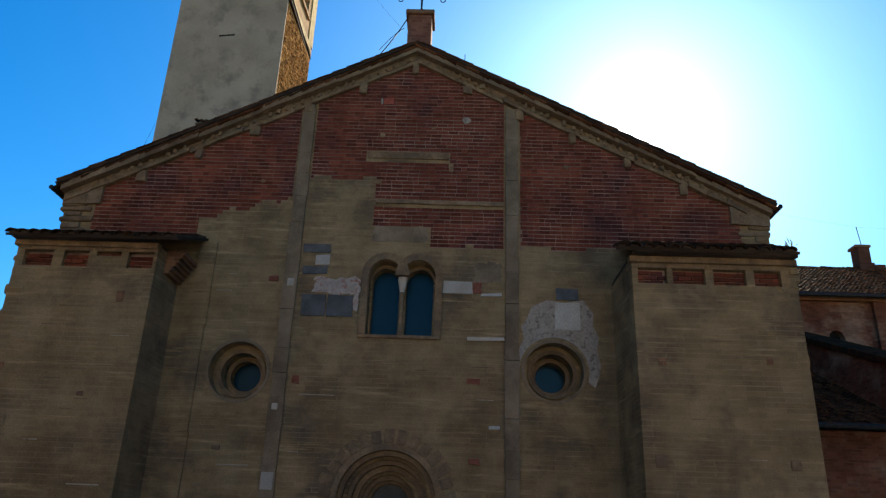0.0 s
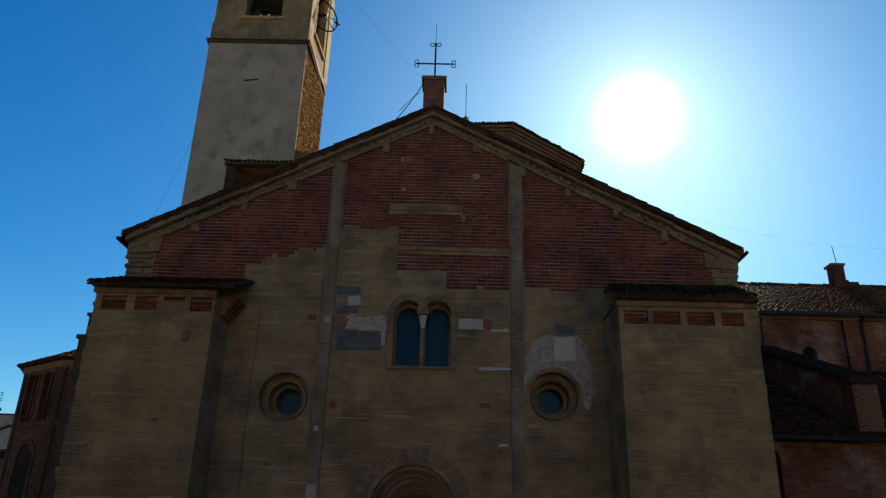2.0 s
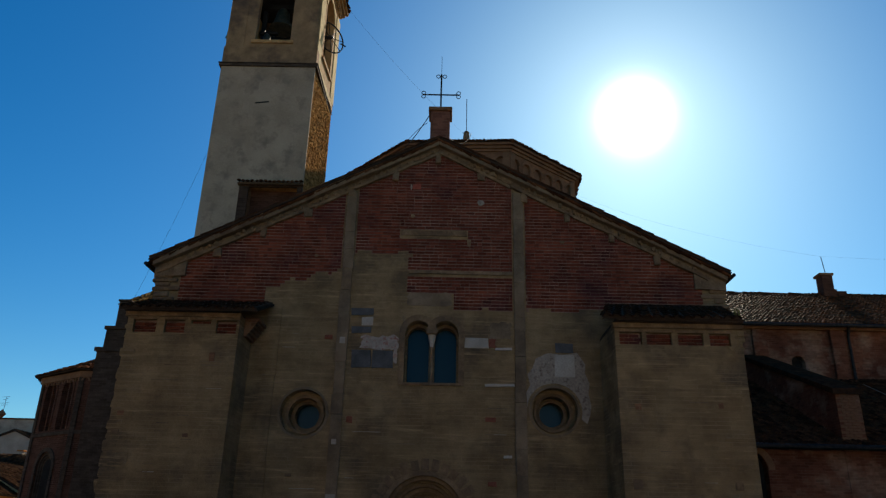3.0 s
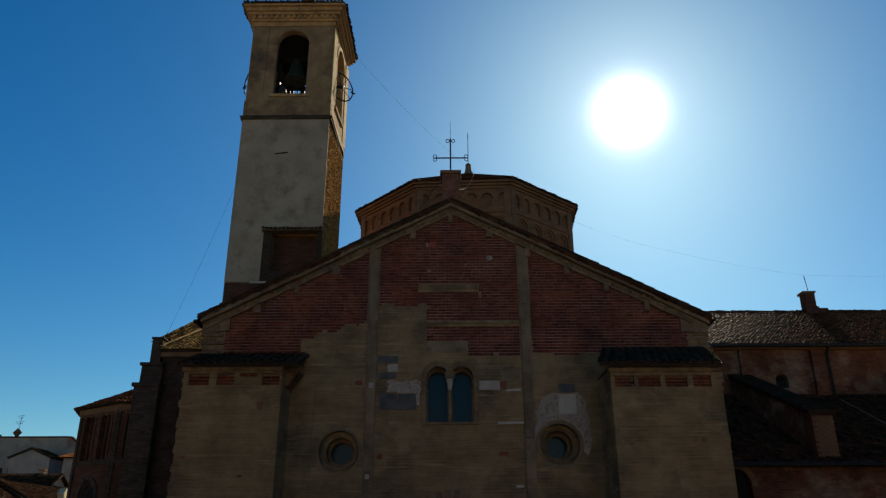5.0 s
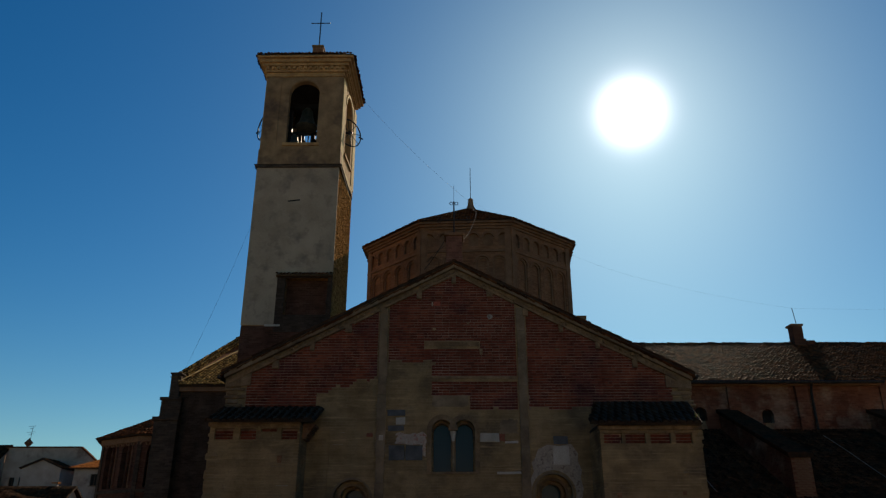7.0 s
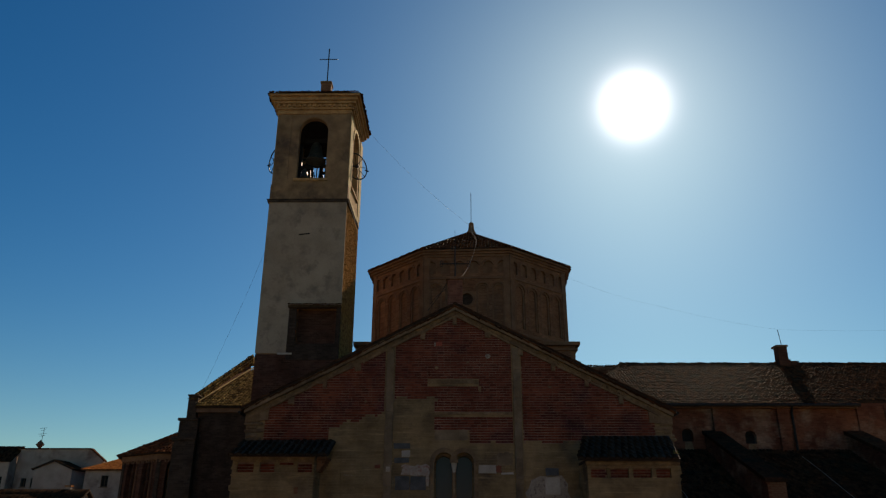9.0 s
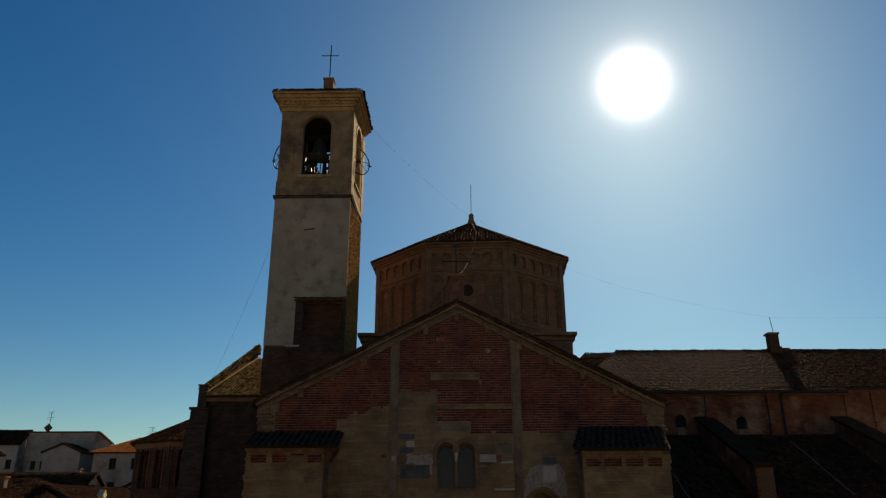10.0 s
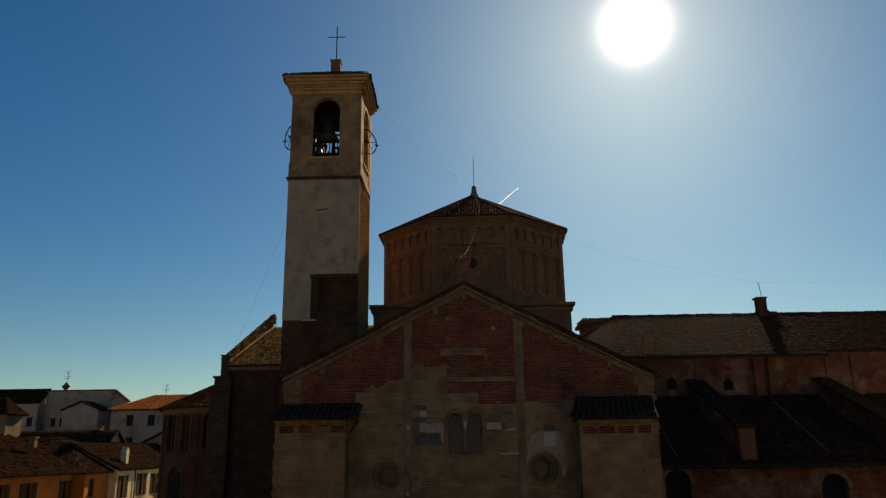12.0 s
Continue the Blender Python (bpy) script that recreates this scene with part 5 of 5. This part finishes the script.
def window_on(m, r, parent, shutters=False):
    """A window in a wall's hole: pane, frame, sill and, if wanted, open shutters."""
    u0, v0, u1, v1 = r
    w = part("window", slab(rect(u0, v0, u1, v1), [rect(u0 + 0.07, v0 + 0.07, (u0 + u1) / 2 - 0.03, v1 - 0.07), rect((u0 + u1) / 2 + 0.03, v0 + 0.07, u1 - 0.07, v1 - 0.07)], 0.16, 0.22, m), M_WOOD, parent, "dark window")
    part("pane", slab(rect(u0 + 0.02, v0 + 0.02, u1 - 0.02, v1 - 0.02), [], 0.19, 0.20, m), M_PANE, w)
    part("sill", slab(rect(u0 - 0.1, v0 - 0.08, u1 + 0.1, v0), [], -0.1, 0.2, m), M_SAND, w)
    if shutters:
        half_w = (u1 - u0) / 2
        for a, b in ((u0 - half_w - 0.02, u0 - 0.02), (u1 + 0.02, u1 + half_w + 0.02)):
            s = part("shutter", slab(rect(a, v0, b, v1), [], -0.06, -0.015, m), M_SHUT, w)
            for i in range(7):
                z = v0 + (v1 - v0) * (i + 0.5) / 7
                part("slat", slab(rect(a + 0.04, z - 0.03, b - 0.04, z + 0.03), [], -0.075, -0.058, m), M_SHUT, s)


def house(x0, x1, y0, y1, eave, ridge, axis, wall, label, tile=None, windows=None, over=0.45, hip=0.0, shutters=False):
    """A house with a gabled roof along an axis; windows: lists of rectangles for its S and E walls. hip: how far the ridge stops short of its far ends."""
    h = thing("house", ((x0 + x1) / 2, (y0 + y1) / 2, 0), label, "house")
    windows = windows or {}
    cx, cy = (x0 + x1) / 2, (y0 + y1) / 2
    specs = {"S": ((1, 0, 0), (x0, y0, 0), x1 - x0), "E": ((0, 1, 0), (x1, y0, 0), y1 - y0), "N": ((-1, 0, 0), (x1, y1, 0), x1 - x0), "W": ((0, -1, 0), (x0, y1, 0), y1 - y0)}
    for side, (u, at, wd) in specs.items():
        m = plane(at, u)
        gable = (axis == "y") == (side in "SN") and not hip
        inset = 0.302 if side in "EW" else 0.0
        outl = [(inset, 0), (wd - inset, 0), (wd - inset, eave)] + ([(wd / 2, ridge - 0.02)] if gable else []) + [(inset, eave)]
        holes = windows.get(side, [])
        w_ob = part("wall", slab(outl, [rect(*r) for r in holes], 0, 0.3, m), wall, h)
        for r in holes:
            window_on(m, r, w_ob, shutters)
    if axis == "y":
        slopes = [((1, 0, 0), (0, 1, 0), (x1, y0 - over), (x1 - cx), y1 - y0 + 2 * over), ((-1, 0, 0), (0, -1, 0), (x0, y1 + over), (cx - x0), y1 - y0 + 2 * over)]
    else:
        slopes = [((0, -1, 0), (1, 0, 0), (x0 - over, y0), (cy - y0), x1 - x0 + 2 * over), ((0, 1, 0), (-1, 0, 0), (x1 + over, y1), (y1 - cy), x1 - x0 + 2 * over)]
    for outw, u, (ax, ay), run, length in slopes:
        k = (ridge - eave) / run
        outw = Vector(outw)
        at = Vector((ax, ay, eave)) + outw * over - UP * k * over
        v = -outw * (run + over) + UP * (ridge - eave + k * over)
        hp = hip
        roof("roof", at + UP * 0.1, u, v, [(0, 0), (length, 0), (length - hp, v.length), (hp, v.length)], h, tile or M_TILE_HOUSE, 0.14, 0.2, 0.3)
    if hip:
        ends = [((1, 0, 0), (0, 1, 0), (x1 + over, y0 - over), y1 - y0 + 2 * over), ((-1, 0, 0), (0, -1, 0), (x0 - over, y1 + over), y1 - y0 + 2 * over)] if axis == "x" else [((0, -1, 0), (1, 0, 0), (x0 - over, y0 - over), x1 - x0 + 2 * over), ((0, 1, 0), (-1, 0, 0), (x1 + over, y1 + over), x1 - x0 + 2 * over)]
        half_run = (cy - y0) if axis == "x" else (x1 - cx)
        k = (ridge - eave) / half_run
        for outw, u, (ax, ay), length in ends:
            at = Vector((ax, ay, eave - k * over + 0.1))
            v = -Vector(outw) * hip + UP * (ridge - eave + k * over)
            roof("roof", at, u, v, [(0, 0), (length, 0), (length / 2, v.length)], h, tile or M_TILE_HOUSE, 0.14, 0.2, 0.3)
    return h


def stack(x, y, z0, z1, w, mat, label="short plastered house chimney on a roof"):
    c = thing("chimney", (x, y, z0), label, "chimney")
    part("shaft", box(x - w / 2, x + w / 2, y - w / 2, y + w / 2, z0, z1, 0.02), mat, c)
    part("cap", box(x - w * 0.7, x + w * 0.7, y - w * 0.7, y + w * 0.7, z1, z1 + 0.12, 0.02), M_TILE_NEW, c)
    return c


def aerial(x, y, z0, h):
    a = thing("television_aerial", (x, y, z0), "thin rooftop television aerial", "aerial")
    part("mast", tube([(x, y, z0 - 0.3), (x + 0.05, y, z0 + h)], 0.03), M_IRON, a)
    for k, w in ((0.98, 0.5), (0.85, 0.35), (0.62, 0.6), (0.5, 0.4)):
        part("crossbar", tube([(x - w, y, z0 + h * k - 0.05), (x + w * 0.8, y, z0 + h * k + 0.05)], 0.022, 5), M_IRON, a)
    return a


# street of houses running away beside the apse
house(-46.0, -33.75, 30.0, 48.6, 5.2, 7.95, "y", P_ORANGE, "orange plastered house with brown tile roof and shutters", windows={"E": [(8.1, 2.9, 9.2, 4.35), (11.7, 2.9, 12.8, 4.35), (17.2, 2.9, 18.1, 4.35)]}, over=0.8, shutters=True)
house(-48.0, -32.9, 49.2, 61.0, 5.0, 7.85, "x", P_ORANGE, "orange house with a hipped tile roof", windows={"E": [(0.75, 2.9, 1.75, 4.4)]}, hip=5.6)
house(-41.5, -32.5, 61.4, 74.0, 5.25, 7.45, "y", P_CREAM, "cream house with a long tile roof", windows={"E": [(1.0, 2.6, 2.1, 4.5), (6.0, 2.6, 7.2, 4.5)]}, shutters=True)
house(-41.0, -32.2, 53.6, 61.2, 5.18, 7.40, "y", P_CREAM, "cream house with shuttered windows and a tile roof", windows={"E": [(0.9, 2.55, 1.9, 4.5), (5.0, 2.6, 6.1, 4.6)]}, shutters=True)
dp = part("downpipe", tube([(-32.1, 57.4, 5.0), (-32.1, 57.4, 0.1)], 0.06), M_IRON, None)
tagged(dp, "dark downpipe on the cream house wall", "downpipe")
gp = thing("chimney", (-33.0, 56.4, 5.3), "pale plastered chimney with a pointed top", "chimney")
part("shaft", slab([(-0.27, 5.2), (0.27, 5.2), (0.27, 6.5), (0.4, 6.6), (0.0, 7.1), (-0.4, 6.6), (-0.27, 6.5)], [], 0, 0.55, plane((-32.6, 56.4, 0), (0, 1, 0))), P_CREAM, gp)
stack(-36.2, 46.4, 7.0, 7.75, 0.5, P_YELLOW, "short brick chimney with an orange cap")
def shrub(x, y, top, spread, label):
    """A leafy climber on thin stems, its crown of many small leaves uneven and open."""
    t = thing("shrub", (x, y, 0), label, "shrub")
    for k in range(5):
        a = 2 * math.pi * k / 5
        part("stem", tube([(x, y, 0), (x + 0.1 * math.cos(a), y + 0.1 * math.sin(a), top * 0.5), (x + spread * 0.6 * math.cos(a), y + spread * 0.6 * math.sin(a), top * rng.uniform(0.75, 0.95))], 0.025, 5), M_WOOD, t)
    verts, faces = [], []
    for k in range(900):
        c = Vector((x + rng.gauss(0, spread * 0.4), y + rng.gauss(0, spread * 0.5), top * rng.uniform(0.35, 1.0) + rng.gauss(0, 0.15)))
        a, b = Vector((rng.uniform(-1, 1), rng.uniform(-1, 1), rng.uniform(-1, 1))).normalized(), Vector((rng.uniform(-1, 1), rng.uniform(-1, 1), rng.uniform(-1, 0.2))).normalized()
        w = rng.uniform(0.03, 0.06)
        n0 = len(verts)
        verts += [tuple(c), tuple(c + a * w + b * w), tuple(c + b * w * 2.6), tuple(c - a * w + b * w)]
        faces.append((n0, n0 + 1, n0 + 2, n0 + 3))
    me = bpy.data.meshes.new("leaves")
    me.from_pydata(verts, [], faces)
    me.materials.append(M_LEAF)
    part("leaves", me, M_LEAF, t, kind="stuff")
    return t


shrub(-31.5, 61.3, 4.1, 0.55, "dark green climbing shrub against the cream house")
# dark roofs and the tall white houses behind
house(-52.0, -38.4, 64.0, 68.2, 7.6, 8.9, "x", P_WHITE, "low house under a dark tile roof")
stack(-40.3, 66.5, 8.1, 9.3, 0.45, P_WHITE)
house(-39.4, -30.5, 74.5, 84.0 - 4.0, 7.4, 9.6, "y", P_WHITE, "white plastered gabled outbuilding with tile roof")
house(-58.7, -48.4, 62.5, 65.4, 11.0, 12.3, "x", P_YELLOW, "yellow house with a worn tile roof", windows={"S": [(8.9, 8.6, 9.6, 10.4), (6.0, 9.0, 7.2, 10.4)]}, hip=1.5)
tall = thing("house", (-53, 93, 0), "tall white house with a blank side wall", "house")
m = plane((0, 88.0, 0), (1, 0, 0))
twins = [(-57.6, 10.4, -56.9, 11.5), (-56.3, 10.4, -55.5, 11.5)]
w_ob = part("wall", slab([(-58.6, 0), (-47.2, 0), (-47.2, 13.7), (-49.1, 15.15), (-58.6, 15.15)], [rect(*r) for r in twins], 0, 0.4, m), P_WHITE, tall)
for r in twins:
    window_on(m, r, w_ob)
part("wall", prism([(-47.6, 88.4), (-47.2, 88.4), (-47.2, 94.0), (-47.6, 94.0)], 0, [13.6, 13.6, 11.9, 11.9]), P_WHITE, tall)
part("wall", box(-58.6, -47.6, 93.6, 94.0, 0, 12.0), P_WHITE, tall)
part("roof", prism([(-58.6, 88.4), (-47.61, 88.4), (-47.61, 94.2), (-58.6, 94.2)], 11.6, [13.6, 13.6, 12.0, 12.0]), M_TILE, tall)
part("coping", slab([(-58.8, 15.15), (-49.05, 15.15), (-46.95, 13.55), (-46.85, 13.68), (-48.95, 15.32), (-58.8, 15.32)], [], -0.15, 0.5, m), M_TILE, tall, "dark tile coping")
house(-72.0, -58.7, 86.5, 90.8, 13.65, 15.4, "x", P_WHITE, "white house with a dark tile roof and small windows", windows={"S": [(11.9, 10.4, 12.7, 11.6), (6.0, 10.3, 6.9, 11.6)]}, over=0.3)
annex = house(-54.0, -49.2, 84.2, 87.9, 12.35, 13.35, "y", P_WHITE, "white gabled annex against the tall house", over=0.25)
house(-46.4, -30.0, 82.0, 93.0, 12.2, 14.3, "x", P_WHITE, "white house under a bright orange tile roof", M_TILE_NEW, {"S": [(2.05, 10.1, 2.95, 11.45), (4.85, 10.1, 5.75, 11.45), (2.1, 7.5, 3.1, 8.6), (7.8, 10.1, 8.7, 11.45)]}, shutters=False, hip=4.0)
aerial(-56.1, 88.4, 15.9, 2.1)
pyr = thing("roof_finial", (-56.1, 88.2, 15.3), "small square plastered roof finial", "finial")
part("body", lathe([(0.03, 0.0), (0.62, 0.6), (0.03, 1.2)], (-56.1, 88.2, 15.2), 4), M_BRICK_FAR, pyr)
aerial(-41.6, 87.5, 14.1, 1.7)
aerial(-70.4, 90.0, 15.3, 1.8)
# unseen plain walls, added to bounce light to the church and block it
for name, x0, x1, y0, y1, h in (("wall_south", -70, -26, -50, -49, 9.0), ("wall_south", -26, 16, -50.3, -49, 10.0), ("wall_south", 16, 70, -50, -49, 9.0), ("wall_east", 21, 33, -30, 13.0, 12.0), ("wall_west", -27, -15, -30, 3.5, 14.0)):
    tagged(part(name, box(x0, x1 - 0.01, y0, y1, 0, h), P_YELLOW if name == "wall_west" else P_OCHRE, None), "unseen plain walls added to bounce and block light", "wall", kind="structure")

# ---- overhead wires ----
for a, b, d, lab in (((-9.95, 22.6, 20.1), (-13.95, 25.2, 11.2), 0.35, "thin cable from the bell tower to the transept"), ((-5.75, 24.4, 26.0), (-0.1, 31.0, 23.2), 0.25, "thin cable from bell tower to crossing tower"),
                     ((11.0, 31.5, 18.1), (18.15, 30.9, 16.35), 0.12, "thin overhead cable above the wing"), ((18.15, 30.9, 16.35), (40.0, 31.5, 17.6), 0.45, "thin overhead cable above the wing"), ((0.12, 31.0, 23.2), (11.0, 31.5, 18.1), 0.7, "thin overhead cable above the wing")):
    tagged(part("overhead_cable", tube(sag(a, b, d), 0.0022 if "wing" in lab else 0.004, 5), M_IRON, None), lab, "cable")

# ---- a short aircraft trail, far off and high above the horizon ----
M_VAPOUR = bpy.data.materials.new("ice_vapour")
M_VAPOUR.use_nodes = True
vn, vl = M_VAPOUR.node_tree.nodes, M_VAPOUR.node_tree.links
thin = vn.new("ShaderNodeBsdfTranslucent")
thin.inputs["Color"].default_value = (0.95, 0.95, 0.95, 1)
vl.new(thin.outputs["BSDF"], vn["Material Output"].inputs["Surface"])
TR0, TR1 = Vector((134.0, 2500.0, 839.0)), Vector((241.8, 2500.0, 930.5))
along = (TR1 - TR0).normalized()
across = along.cross(Vector((0, 1, 0.3))).normalized()
bm = bmesh.new()
for i in range(13):
    k = i / 12
    p, w = TR0 + (TR1 - TR0) * k, 1.3 - 0.5 * k + rng.uniform(-0.2, 0.2)
    a, b = bm.verts.new(p - across * w), bm.verts.new(p + across * w)
    if i:
        bm.faces.new((last[0], last[1], b, a))
    last = (a, b)
tagged(part("backdrop", bm, M_VAPOUR, None), "short white aircraft trail in the blue sky", "contrail", kind="structure")

# ---- brickwork of the gable: single bricks near the window, the rest joined ----
BL, BH, J, JV = 0.225, 0.0865, 0.017, 0.006


def brick_zone(x, z):
    """True where the gable shows bare brick."""
    if z > rake(x) - 0.38 or x < -7.5 or x > 5.66:
        return False
    if -3.45 < x < -3.12 or 0.91 < x < 1.24:
        return False
    if x < -5.3:
        return z > 7.98
    if x < -3.45:
        return z > 8.42 + 0.30 * (x + 5.3) + 0.07 * math.sin(9 * x)
    if x < -1.75:
        return z > 9.42 + 0.05 * math.sin(6 * x)
    if x < -0.57:
        return z > 8.40
    if x < 0.95:
        return z > 7.93 + 0.05 * math.sin(7 * x)
    if x < 2.85:
        return z > 7.96 + 0.06 * math.sin(5 * x)
    return z > 7.98


clear = [(-1.98, 9.91, -0.23, 10.03), (-1.75, 8.86, 0.92, 8.94)]
rest = bmesh.new()
shared = {}
count = 0
bed_rows = {}
row = 0
z = 7.93
while z < 12.5:
    # the stretches of this course that show bare brick
    steps = [-7.6 + 0.01 * i for i in range(1340)]
    ok = [brick_zone(p, z + BH * 0.5) and not any(c[0] < p < c[2] and z < c[3] and z + BH > c[1] for c in clear) for p in steps]
    stretches = []
    for p, flag in zip(steps, ok):
        if flag and stretches and abs(stretches[-1][1] - p) < 0.015:
            stretches[-1][1] = p
        elif flag:
            stretches.append([p, p])
    bed_rows[row] = [(a, b) for a, b in stretches if b - a > 0.05]
    x = -7.62 - (BL / 2 if row % 2 else 0) + rng.uniform(-0.02, 0.02)
    laid = []
    while x < 5.75:
        ln = BL * (0.5 if rng.random() < 0.22 else 1.0)
        for a, b in bed_rows[row]:
            p, q = max(x, a), min(x + ln, b)
            if q - p > 0.035:
                laid.append((p, q, q - p > ln - 0.004))
        x += ln
    for p, q, whole in laid:
        xa, xb = p + JV / 2, q - JV / 2
        mid, ln = (xa + xb) / 2, q - p
        dz, proud = rng.uniform(-0.003, 0.003), rng.uniform(0.008, 0.015)
        if whole and -1.75 < mid < 0.93 and 8.42 < z < 11.6 and count < 300:
            key = (round(ln, 3), int(proud * 400) % 4)
            if key not in shared:
                b = box(-ln / 2 + JV / 2, ln / 2 - JV / 2, -0.009 - 0.002 * key[1], 0.02, 0.0, BH - J, 0.0)
                bmesh.ops.bevel(b, geom=b.edges[:], offset=0.004, segments=1, affect="EDGES")
                shared[key] = finish("brick", b, M_BRICK)
            ob = new("brick", shared[key])
            hang(ob, facade)
            ob.location = (mid, F, z + dz)
            ob.rotation_euler = (0, rng.uniform(-0.012, 0.012), 0)
            count += 1
        else:
            a = [rest.verts.new((px, py, pz + dz)) for py in (F - proud, F + 0.02) for pz in (z, z + BH - J) for px in (xa + rng.uniform(-0.003, 0.003), xb)]
            rest.faces.new((a[0], a[1], a[3], a[2]))
            rest.faces.new((a[0], a[4], a[5], a[1]))
            rest.faces.new((a[2], a[3], a[7], a[6]))
            rest.faces.new((a[0], a[2], a[6], a[4]))
            rest.faces.new((a[1], a[5], a[7], a[3]))
    z += BH
    row += 1
part("brickwork", rest, M_BRICK, facade, "weathered red gable brickwork", kind="stuff")
# lime joints behind the bricks
joints = bmesh.new()
for r, spans in bed_rows.items():
    for a, b in spans:
        box(a, b, F - 0.0075, F + 0.01, 7.93 + r * BH - J, 7.93 + (r + 1) * BH - J, 0.0, joints)
part("lime_joints", joints, M_MORTAR, facade, kind="stuff")
